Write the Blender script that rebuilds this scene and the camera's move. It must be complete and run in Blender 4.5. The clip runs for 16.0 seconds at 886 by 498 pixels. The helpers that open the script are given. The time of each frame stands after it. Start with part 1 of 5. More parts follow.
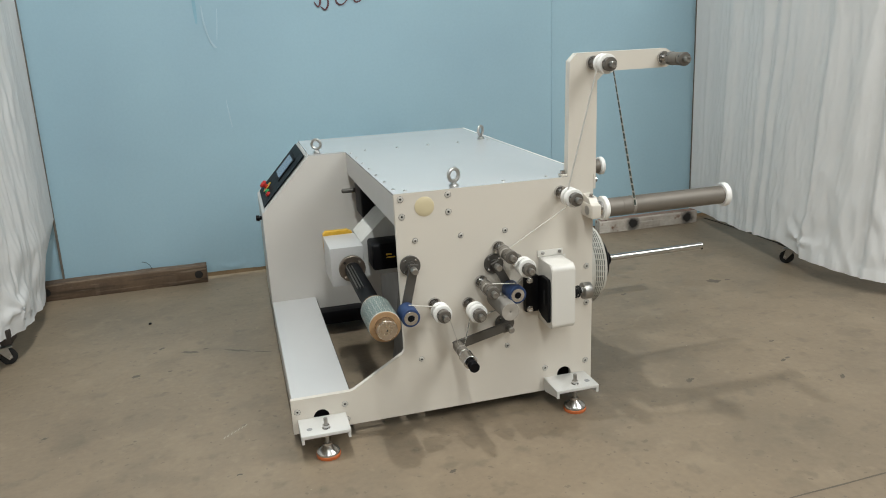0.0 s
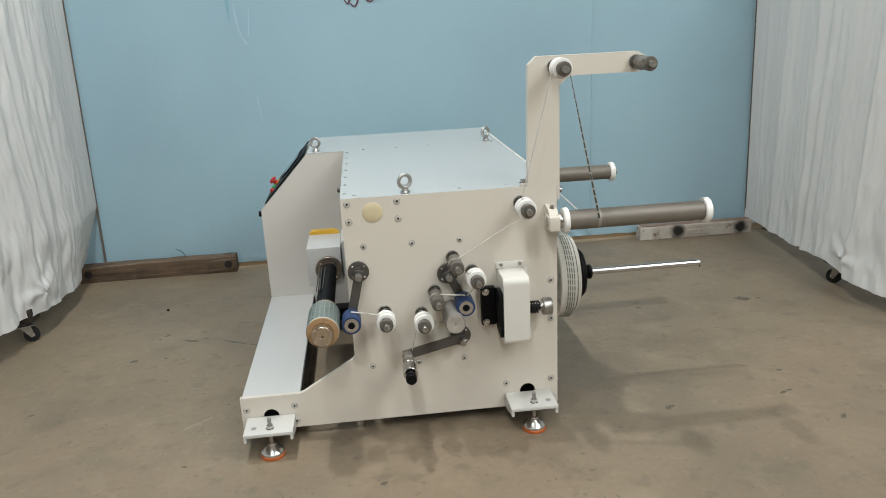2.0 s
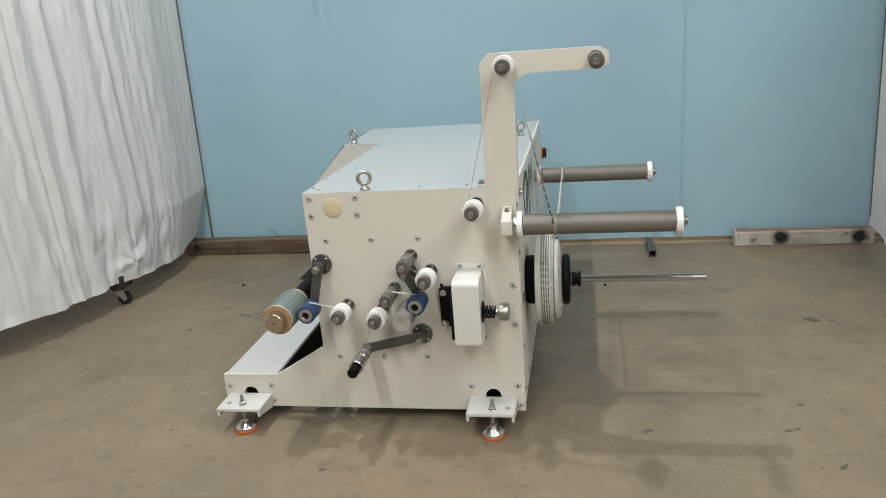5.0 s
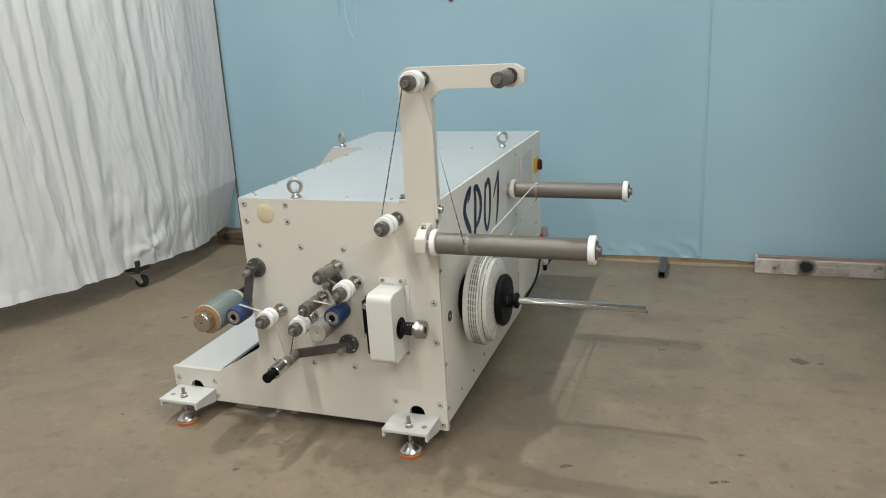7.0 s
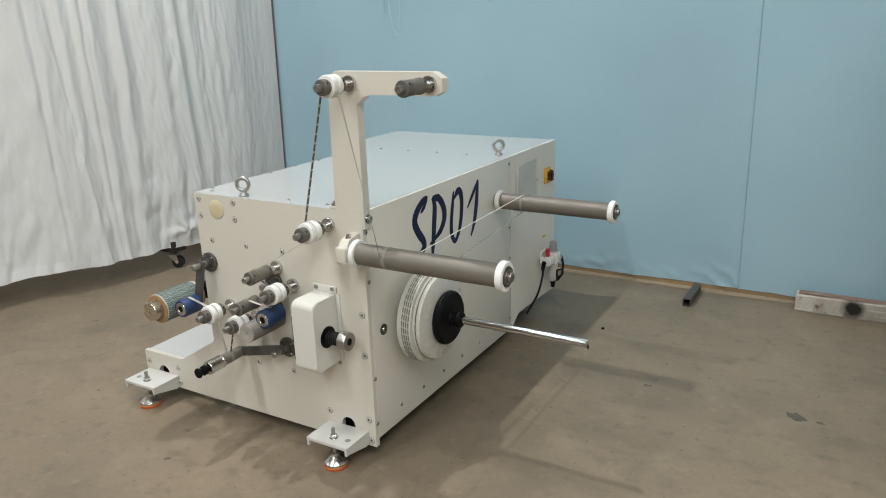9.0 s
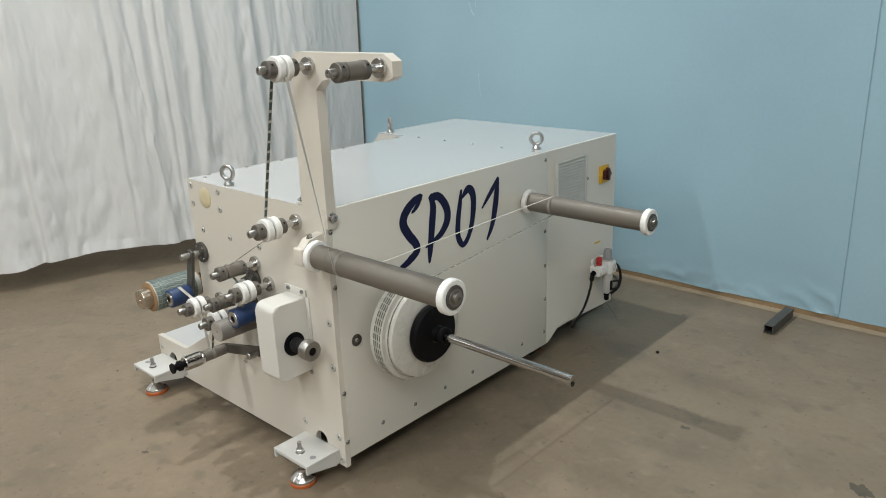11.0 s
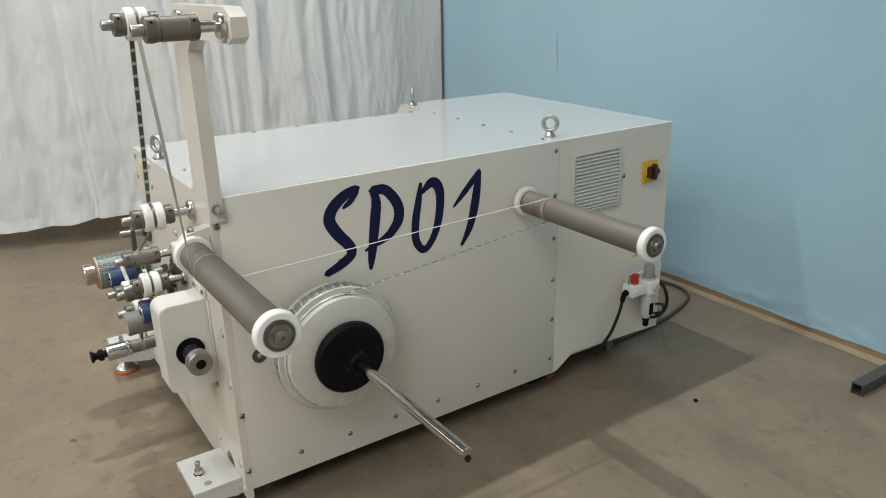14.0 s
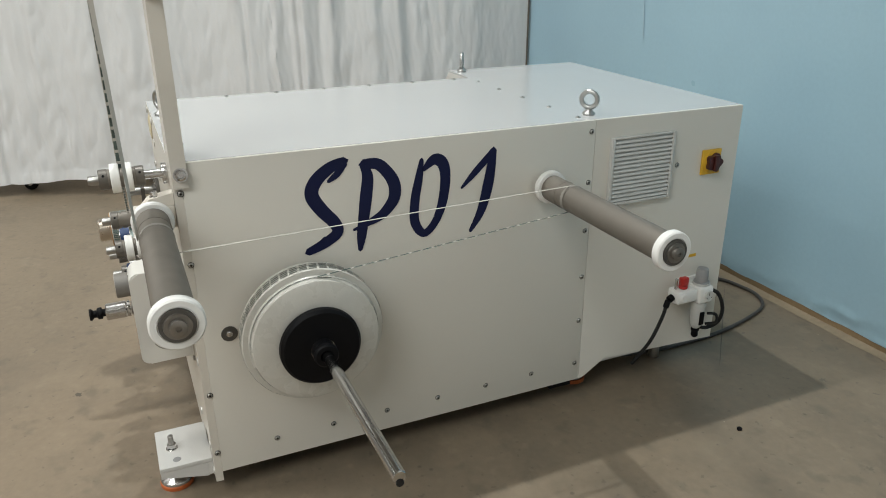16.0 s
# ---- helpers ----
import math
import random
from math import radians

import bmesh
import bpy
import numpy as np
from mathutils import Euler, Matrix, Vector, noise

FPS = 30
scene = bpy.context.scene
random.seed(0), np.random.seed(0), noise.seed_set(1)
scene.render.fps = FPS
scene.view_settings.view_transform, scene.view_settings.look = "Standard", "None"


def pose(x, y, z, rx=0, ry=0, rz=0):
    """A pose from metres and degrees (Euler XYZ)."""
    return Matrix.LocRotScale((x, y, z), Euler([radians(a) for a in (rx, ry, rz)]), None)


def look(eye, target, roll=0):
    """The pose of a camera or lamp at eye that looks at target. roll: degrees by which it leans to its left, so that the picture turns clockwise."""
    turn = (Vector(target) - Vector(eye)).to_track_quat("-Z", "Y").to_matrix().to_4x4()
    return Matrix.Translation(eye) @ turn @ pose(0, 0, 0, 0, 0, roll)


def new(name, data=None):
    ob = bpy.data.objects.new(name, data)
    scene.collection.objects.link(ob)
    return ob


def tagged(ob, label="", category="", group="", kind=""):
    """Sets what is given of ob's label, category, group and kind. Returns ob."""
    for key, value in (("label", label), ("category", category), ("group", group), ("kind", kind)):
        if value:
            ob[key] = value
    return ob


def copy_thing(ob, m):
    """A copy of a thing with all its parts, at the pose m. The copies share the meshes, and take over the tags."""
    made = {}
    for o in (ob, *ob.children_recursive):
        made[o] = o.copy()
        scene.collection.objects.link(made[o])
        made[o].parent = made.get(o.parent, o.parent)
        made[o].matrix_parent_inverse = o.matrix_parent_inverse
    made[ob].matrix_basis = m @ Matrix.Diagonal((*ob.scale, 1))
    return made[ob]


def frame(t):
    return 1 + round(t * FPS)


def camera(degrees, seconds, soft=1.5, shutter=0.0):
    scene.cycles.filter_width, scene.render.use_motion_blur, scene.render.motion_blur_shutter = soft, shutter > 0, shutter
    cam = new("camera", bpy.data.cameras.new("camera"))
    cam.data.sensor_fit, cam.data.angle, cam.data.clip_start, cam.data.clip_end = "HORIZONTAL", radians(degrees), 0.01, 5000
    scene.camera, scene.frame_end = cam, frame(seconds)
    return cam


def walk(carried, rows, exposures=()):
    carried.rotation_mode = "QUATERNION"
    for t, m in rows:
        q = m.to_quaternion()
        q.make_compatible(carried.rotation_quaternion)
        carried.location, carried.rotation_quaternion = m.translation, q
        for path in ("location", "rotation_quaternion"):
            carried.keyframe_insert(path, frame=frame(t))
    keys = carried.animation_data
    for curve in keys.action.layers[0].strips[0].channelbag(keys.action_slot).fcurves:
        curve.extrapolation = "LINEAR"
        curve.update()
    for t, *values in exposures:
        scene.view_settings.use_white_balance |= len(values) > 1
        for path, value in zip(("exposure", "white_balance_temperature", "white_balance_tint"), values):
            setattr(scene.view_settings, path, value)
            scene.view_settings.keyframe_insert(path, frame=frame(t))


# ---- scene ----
cam = camera(61.0, 16.0, soft=1.0)
PATH = [
    (0, (-0.015, -0.127, 1.549), (0.486, 1.723, 0.977), -2.6),
    (0.5, (0.123, -0.128, 1.535), (0.584, 1.732, 0.963), -2.7),
    (1, (0.294, -0.126, 1.542), (0.674, 1.751, 0.967), -2.1),
    (1.5, (0.448, -0.132, 1.552), (0.731, 1.761, 0.972), -2.1),
    (2, (0.623, -0.162, 1.565), (0.814, 1.741, 0.982), -2.8),
    (2.5, (0.804, -0.195, 1.573), (0.886, 1.716, 0.988), -3.3),
    (3, (0.927, -0.185, 1.569), (0.954, 1.727, 0.982), -3.3),
    (3.5, (1.094, -0.15, 1.559), (1.024, 1.761, 0.972), -3.3),
    (6, (1.912, -0.02, 1.569), (1.383, 1.815, 0.975), -4.1),
    (6.5, (2.095, 0.063, 1.59), (1.503, 1.879, 0.998), -3.2),
    (7, (2.234, 0.13, 1.581), (1.576, 1.925, 0.991), -3.4),
    (7.5, (2.438, 0.202, 1.593), (1.64, 1.939, 1.004), -4.2),
    (8, (2.587, 0.265, 1.596), (1.69, 1.953, 1.008), -3.9),
    (8.5, (2.711, 0.399, 1.587), (1.774, 2.065, 0.996), -3.4),
    (9, (2.823, 0.549, 1.583), (1.848, 2.192, 0.992), -1.9),
    (11.5, (3.11, 1.294, 1.531), (1.768, 2.634, 0.898), -1.9),
    (12, (3.108, 1.418, 1.529), (1.752, 2.733, 0.873), -0.9),
    (12.5, (3.144, 1.555, 1.509), (1.734, 2.807, 0.841), -1.2),
    (13, (3.194, 1.706, 1.499), (1.698, 2.848, 0.821), -1.7),
    (13.5, (3.210, 1.849, 1.489), (1.668, 2.924, 0.805), -1.4),
    (14, (3.162, 2.027, 1.473), (1.591, 3.059, 0.787), -1.5),
    (14.5, (3.118, 2.180, 1.459), (1.5, 3.134, 0.773), -1.2),
    (15, (3.100, 2.296, 1.457), (1.445, 3.162, 0.749), -1.2),
    (15.5, (3.113, 2.388, 1.444), (1.433, 3.168, 0.702), -0.7),
    (16, (3.117, 2.435, 1.432), (1.428, 3.173, 0.674), -0.4),
]
walk(cam, [(t, look(eye, target, roll)) for t, eye, target, roll in PATH])

# ---- light ----
world = bpy.data.worlds.new("hall")
scene.world = world
world.use_nodes = True
world.node_tree.nodes["Background"].inputs["Color"].default_value = (0.75, 0.85, 1.0, 1)
world.node_tree.nodes["Background"].inputs["Strength"].default_value = 0.15
LAMP_Z = 5.2
# one row of high-bay lamps above the machine's left side, and wide added fill lights further off
LAMPS = [(0.05, y, p) for y, p in ((3.0, 101.0), (1.1, 62.0), (-1.1, 61.0), (-3.1, 61.0), (-5.2, 61.0), (-7.3, 61.0))]
FILL_LIGHTS = [(4.5, -1.2, 320.0), (6.2, -7.5, 270.0), (-5.5, -4.0, 130.0)]
TINT = (0.965, 1.0, 0.985)
for lamp_x, lamp_y, power in LAMPS:
    light = bpy.data.lights.new("hall_light", "AREA")
    light.shape, light.size = "DISK", 0.10
    light.energy, light.color = power, TINT
    new("hall_light", light).matrix_world = pose(lamp_x, lamp_y, LAMP_Z - 0.03)
for lamp_x, lamp_y, power in FILL_LIGHTS:
    light = bpy.data.lights.new("roof_light", "AREA")
    light.shape, light.size, light.size_y = "RECTANGLE", 3.0, 5.0
    light.energy, light.color = power, TINT
    new("roof_light", light).matrix_world = pose(lamp_x, lamp_y, 5.38)


# ---- materials ----
def material(name, color, rough=0.5, metal=0.0, spread=0.06, scale=6.0, fine=90.0, bump=0.02, second=None, coat=0.0, stain=None, gloss=0.5, coat_rough=0.15):
    """A surface whose colour wanders at two scales, with fine relief; second: the colour it wanders to; stain: a colour, threshold and scale of blots."""
    m = bpy.data.materials.new(name)
    m.use_nodes = True
    nt = m.node_tree
    b = nt.nodes["Principled BSDF"]
    b.inputs["Metallic"].default_value = metal
    b.inputs["Specular IOR Level"].default_value = gloss
    b.inputs["Coat Weight"].default_value = coat
    b.inputs["Coat Roughness"].default_value = coat_rough
    co = nt.nodes.new("ShaderNodeTexCoord")

    def noise_node(size, detail):
        n = nt.nodes.new("ShaderNodeTexNoise")
        n.inputs["Scale"].default_value, n.inputs["Detail"].default_value = size, detail
        nt.links.new(co.outputs["Object"], n.inputs["Vector"])
        return n

    big, small = noise_node(scale, 4), noise_node(fine, 3)
    ramp = nt.nodes.new("ShaderNodeMix")
    ramp.data_type = "RGBA"
    second = second or tuple(c * (1 - 2.2 * spread) for c in color)
    ramp.inputs["A"].default_value, ramp.inputs["B"].default_value = (*color, 1), (*second, 1)
    stretch = nt.nodes.new("ShaderNodeMapRange")
    stretch.inputs["From Min"].default_value, stretch.inputs["From Max"].default_value = 0.32, 0.68
    nt.links.new(big.outputs["Fac"], stretch.inputs["Value"])
    nt.links.new(stretch.outputs["Result"], ramp.inputs["Factor"])
    grain = nt.nodes.new("ShaderNodeMix")
    grain.data_type, grain.blend_type = "RGBA", "MULTIPLY"
    grain.inputs["Factor"].default_value = min(1.0, 4 * spread)
    shade = nt.nodes.new("ShaderNodeMapRange")
    shade.inputs["From Min"].default_value, shade.inputs["From Max"].default_value = 0.3, 0.7
    shade.inputs["To Min"].default_value = 0.7
    nt.links.new(small.outputs["Fac"], shade.inputs["Value"])
    nt.links.new(ramp.outputs["Result"], grain.inputs["A"])
    nt.links.new(shade.outputs["Result"], grain.inputs["B"])
    out = grain.outputs["Result"]
    if stain:
        blot = noise_node(stain[2], 5)
        cut = nt.nodes.new("ShaderNodeMapRange")
        cut.inputs["From Min"].default_value, cut.inputs["From Max"].default_value = stain[1], stain[1] + 0.06
        nt.links.new(blot.outputs["Fac"], cut.inputs["Value"])
        lay = nt.nodes.new("ShaderNodeMix")
        lay.data_type = "RGBA"
        lay.inputs["B"].default_value = (*stain[0], 1)
        nt.links.new(cut.outputs["Result"], lay.inputs["Factor"])
        nt.links.new(out, lay.inputs["A"])
        out = lay.outputs["Result"]
    nt.links.new(out, b.inputs["Base Color"])
    r = nt.nodes.new("ShaderNodeMapRange")
    r.inputs["To Min"].default_value, r.inputs["To Max"].default_value = max(0.02, rough - 0.08), min(1.0, rough + 0.08)
    nt.links.new(big.outputs["Fac"], r.inputs["Value"])
    nt.links.new(r.outputs["Result"], b.inputs["Roughness"])
    if bump:
        k = nt.nodes.new("ShaderNodeBump")
        k.inputs["Strength"].default_value, k.inputs["Distance"].default_value = 1.0, bump * 0.01
        nt.links.new(small.outputs["Fac"], k.inputs["Height"])
        nt.links.new(k.outputs["Normal"], b.inputs["Normal"])
    return m


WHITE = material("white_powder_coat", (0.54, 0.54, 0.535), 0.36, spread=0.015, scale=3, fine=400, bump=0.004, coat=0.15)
# side tone raised, WHITE and TOPWHITE lowered, to even out side and overhead light
SIDEWHITE = material("warm_white_paint_side_lifted", (0.695, 0.665, 0.60), 0.34, spread=0.012, scale=2, fine=300, bump=0.0, coat=0.12, coat_rough=0.3)
# cabinet white tinted warm for the light bounced off the cream plate
CABWHITE = material("white_satin_paint_warm_bounce", (0.60, 0.577, 0.54), 0.36, spread=0.015, scale=3, fine=400, bump=0.004, coat=0.15)
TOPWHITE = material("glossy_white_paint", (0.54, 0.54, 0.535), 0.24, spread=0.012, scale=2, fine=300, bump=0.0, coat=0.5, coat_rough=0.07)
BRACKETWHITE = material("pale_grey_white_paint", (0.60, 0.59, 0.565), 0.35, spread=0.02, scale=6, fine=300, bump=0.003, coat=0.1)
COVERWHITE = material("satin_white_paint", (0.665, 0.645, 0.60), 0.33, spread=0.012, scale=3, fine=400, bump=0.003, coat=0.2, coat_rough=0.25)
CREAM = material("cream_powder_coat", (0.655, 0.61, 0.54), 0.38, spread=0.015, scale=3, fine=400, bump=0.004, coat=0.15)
SHINY = material("bright_ground_steel", (0.52, 0.515, 0.51), 0.12, 1.0, spread=0.0, scale=30, fine=300, bump=0.001)
STEEL = material("polished_steel", (0.62, 0.61, 0.6), 0.22, 1.0, spread=0.04, scale=30, fine=300, bump=0.003)
DULL = material("dull_turned_steel", (0.42, 0.41, 0.39), 0.38, 1.0, spread=0.06, scale=40, fine=300, bump=0.004)
ANOD = material("grey_anodised_aluminium", (0.188, 0.167, 0.142), 0.5, 0.3, spread=0.03, scale=20, fine=500, bump=0.003)
DARKMETAL = material("dark_grey_metal", (0.115, 0.108, 0.098), 0.45, 0.5, spread=0.05, scale=20, fine=300, bump=0.003)
BLACK = material("black_plastic_and_slot_shade", (0.005, 0.005, 0.006), 0.5, gloss=0.12, spread=0.05, scale=20, fine=300, bump=0.003)
SCREWS = material("zinc_plated_screw", (0.58, 0.56, 0.52), 0.4, 0.25, spread=0.05, scale=60, fine=400, bump=0.002)
RUBBER = material("black_rubber", (0.015, 0.015, 0.015), 0.7, gloss=0.3, spread=0.05, scale=20, fine=300, bump=0.006)
NYLON = material("white_nylon", (0.82, 0.81, 0.78), 0.45, spread=0.012, scale=30, fine=400, bump=0.003)
BLUE = material("blue_rubber", (0.018, 0.045, 0.13), 0.5, spread=0.08, scale=30, fine=300, bump=0.006)
ORANGE = material("orange_rubber", (0.55, 0.13, 0.03), 0.6, spread=0.08, scale=30, fine=200, bump=0.01)
BRASSY = material("turned_bronze_face", (0.62, 0.54, 0.45), 0.28, 1.0, spread=0.05, scale=40, fine=300, bump=0.003)
BROWNSTEEL = material("browned_steel_flange", (0.24, 0.20, 0.165), 0.4, 0.8, spread=0.06, scale=30, fine=300, bump=0.004)
CARD = material("brown_cardboard", (0.36, 0.22, 0.11), 0.75, spread=0.08, scale=30, fine=250, bump=0.01)
PAPER = material("white_label_paper", (0.60, 0.582, 0.53), 0.28, spread=0.03, scale=20, fine=300, bump=0.003)
WEBPAPER = material("translucent_label_backing", (0.50, 0.475, 0.43), 0.4, spread=0.03, scale=20, fine=300, bump=0.003)
WEBFILM = material("clear_film_on_roller", (0.27, 0.25, 0.222), 0.3, spread=0.03, scale=20, fine=300, bump=0.003)
GREENINK = material("dark_green_print", (0.085, 0.12, 0.11), 0.35, 0.2, spread=0.15, scale=60, fine=300, bump=0.0)
TEALINK = material("grey_green_print", (0.17, 0.23, 0.215), 0.4, 0.1, spread=0.12, scale=60, fine=300, bump=0.0)
GREYINK = material("grey_print", (0.16, 0.175, 0.155), 0.35, 0.1, spread=0.15, scale=60, fine=300, bump=0.0)
NAVY = material("navy_vinyl", (0.007, 0.011, 0.052), 0.4, gloss=0.25, spread=0.06, scale=20, fine=300, bump=0.002)
YELLOW = material("yellow_plastic", (0.72, 0.42, 0.03), 0.45, spread=0.05, scale=20, fine=300, bump=0.003)
RED = material("red_plastic", (0.5, 0.03, 0.025), 0.35, spread=0.05, scale=20, fine=300, bump=0.003)
DARKRED = material("dark_red_plastic", (0.06, 0.012, 0.01), 0.4, spread=0.05, scale=20, fine=300, bump=0.003)
GREEN = material("green_plastic", (0.02, 0.35, 0.12), 0.35, spread=0.05, scale=20, fine=300, bump=0.003)
LOUVRE = material("light_grey_plastic", (0.58, 0.58, 0.555), 0.5, spread=0.03, scale=20, fine=300, bump=0.003)
MIDGREY = material("mid_grey_plastic", (0.28, 0.28, 0.28), 0.45, spread=0.03, scale=20, fine=300, bump=0.003)
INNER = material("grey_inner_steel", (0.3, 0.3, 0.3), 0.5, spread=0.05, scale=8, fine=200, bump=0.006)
IVORY = material("translucent_ivory_plastic", (0.63, 0.545, 0.355), 0.35, spread=0.02, scale=20, fine=300, bump=0.002)
SCREEN = material("screen_glass", (0.16, 0.22, 0.32), 0.12, spread=0.05, scale=20, fine=300, bump=0.0)
def concrete(name):
    """Brown concrete: broad tone drift, dark smudges, drops, small specks, pale scratches and fine grain."""
    m = material(name, (0.255, 0.196, 0.134), 0.46, spread=0.09, scale=0.9, fine=38, bump=0.10, second=(0.205, 0.160, 0.111))
    nt = m.node_tree
    b = nt.nodes["Principled BSDF"]
    co = nt.nodes.new("ShaderNodeTexCoord")

    def layer(color, scale, lo, hi, amount, stretch=(1, 1, 1), detail=5, kind="noise", invert=False):
        mp = nt.nodes.new("ShaderNodeMapping")
        mp.inputs["Scale"].default_value = stretch
        mp.inputs["Location"].default_value = (scale * 0.37, scale * 0.11, 0)
        nt.links.new(co.outputs["Object"], mp.inputs["Vector"])
        if kind == "noise":
            n = nt.nodes.new("ShaderNodeTexNoise")
            n.inputs["Detail"].default_value = detail
            src = n.outputs["Fac"]
        else:
            n = nt.nodes.new("ShaderNodeTexVoronoi")
            src = n.outputs["Distance"]
        n.inputs["Scale"].default_value = scale
        nt.links.new(mp.outputs["Vector"], n.inputs["Vector"])
        r = nt.nodes.new("ShaderNodeMapRange")
        r.inputs["From Min"].default_value, r.inputs["From Max"].default_value = (hi, lo) if invert else (lo, hi)
        r.inputs["To Max"].default_value = amount
        nt.links.new(src, r.inputs["Value"])
        mix = nt.nodes.new("ShaderNodeMix")
        mix.data_type = "RGBA"
        mix.inputs["B"].default_value = (*color, 1)
        link = b.inputs["Base Color"].links[0].from_socket
        nt.links.new(r.outputs["Result"], mix.inputs["Factor"])
        nt.links.new(link, mix.inputs["A"])
        nt.links.new(mix.outputs["Result"], b.inputs["Base Color"])

    layer((0.128, 0.104, 0.075), 1.5, 0.48, 0.68, 0.40, detail=7)
    layer((0.120, 0.098, 0.071), 3.7, 0.54, 0.70, 0.45, (0.9, 1.2, 1), detail=8)
    layer((0.305, 0.240, 0.166), 4.4, 0.55, 0.72, 0.40, detail=8)
    layer((0.110, 0.090, 0.066), 11.0, 0.58, 0.70, 0.40, detail=6)
    layer((0.300, 0.238, 0.168), 14.0, 0.60, 0.72, 0.35, detail=6)
    layer((0.085, 0.070, 0.053), 30.0, 0.66, 0.71, 0.45, detail=3)
    layer((0.060, 0.050, 0.040), 5.0, 0.022, 0.045, 0.6, kind="voronoi", invert=True)
    layer((0.380, 0.330, 0.260), 8.0, 0.018, 0.030, 0.6, kind="voronoi", invert=True)
    layer((0.100, 0.083, 0.064), 17.0, 0.05, 0.09, 0.45, kind="voronoi", invert=True)
    return m


FLOOR = concrete("worn_brown_concrete")
CLOTH = material("white_cotton_sheet", (0.80, 0.80, 0.797), 0.85, spread=0.02, scale=2, fine=500, bump=0.01)


def wrinkle(m, layers):
    """Fine creases as relief; layers: scale, stretch and depth."""
    nt = m.node_tree
    b = nt.nodes["Principled BSDF"]
    co = nt.nodes.new("ShaderNodeTexCoord")
    for scale, stretch, depth in layers:
        mp = nt.nodes.new("ShaderNodeMapping")
        mp.inputs["Scale"].default_value = stretch
        nt.links.new(co.outputs["Object"], mp.inputs["Vector"])
        n = nt.nodes.new("ShaderNodeTexNoise")
        n.noise_type = "RIDGED_MULTIFRACTAL"
        n.inputs["Scale"].default_value, n.inputs["Detail"].default_value = scale, 3
        n.inputs["Distortion"].default_value = 0.4
        nt.links.new(mp.outputs["Vector"], n.inputs["Vector"])
        k = nt.nodes.new("ShaderNodeBump")
        k.inputs["Strength"].default_value, k.inputs["Distance"].default_value = 1.0, depth
        nt.links.new(n.outputs["Fac"], k.inputs["Height"])
        nt.links.new(b.inputs["Normal"].links[0].from_socket, k.inputs["Normal"])
        nt.links.new(k.outputs["Normal"], b.inputs["Normal"])


def let_light_through(m, share, color):
    """Thin woven stuff: a share of the light passes and spreads on the far side."""
    nt = m.node_tree
    thin, both = nt.nodes.new("ShaderNodeBsdfTranslucent"), nt.nodes.new("ShaderNodeMixShader")
    thin.inputs["Color"].default_value = (*color, 1)
    both.inputs["Fac"].default_value = share
    nt.links.new(nt.nodes["Principled BSDF"].outputs["BSDF"], both.inputs[1])
    nt.links.new(thin.outputs["BSDF"], both.inputs[2])
    nt.links.new(both.outputs["Shader"], nt.nodes["Material Output"].inputs["Surface"])


wrinkle(CLOTH, [(7.0, (1, 1, 0.12), 0.006), (6.0, (1, 1, 0.35), 0.009), (12.0, (1, 1, 0.5), 0.0055), (26.0, (1, 1, 0.45), 0.003)])
let_light_through(CLOTH, 0.25, (0.86, 0.86, 0.85))
SHEET = material("pale_blue_sheeting", (0.345, 0.51, 0.59), 0.3, spread=0.03, scale=0.8, fine=60, bump=0.006, second=(0.30, 0.445, 0.53))
TAN = material("brown_board", (0.30, 0.205, 0.11), 0.65, spread=0.12, scale=5, fine=60, bump=0.02)
CEMENT = material("pale_tan_cement", (0.355, 0.28, 0.19), 0.8, spread=0.1, scale=6, fine=50, bump=0.05, second=(0.27, 0.212, 0.145))
GALV = material("galvanised_steel", (0.50, 0.50, 0.49), 0.36, 0.9, spread=0.05, scale=40, fine=300, bump=0.004)
SOCKET = material("blackened_steel", (0.03, 0.03, 0.028), 0.5, 0.5, spread=0.05, scale=40, fine=300, bump=0.002)
WOOD = material("old_brown_timber", (0.16, 0.105, 0.065), 0.75, spread=0.15, scale=5, fine=60, bump=0.08, second=(0.09, 0.06, 0.04))
PEEL = material("timber_with_peeling_white_paint", (0.52, 0.48, 0.43), 0.75, spread=0.12, scale=9, fine=50, bump=0.08, second=(0.40, 0.35, 0.30), stain=((0.2, 0.12, 0.085), 0.64, 14.0))
REDWOOD = material("red_brown_weathered_timber", (0.25, 0.14, 0.10), 0.8, spread=0.12, scale=9, fine=50, bump=0.08, second=(0.32, 0.25, 0.2))
POSTWOOD = material("dusty_grey_brown_wood", (0.15, 0.128, 0.105), 0.8, spread=0.12, scale=9, fine=80, bump=0.04)
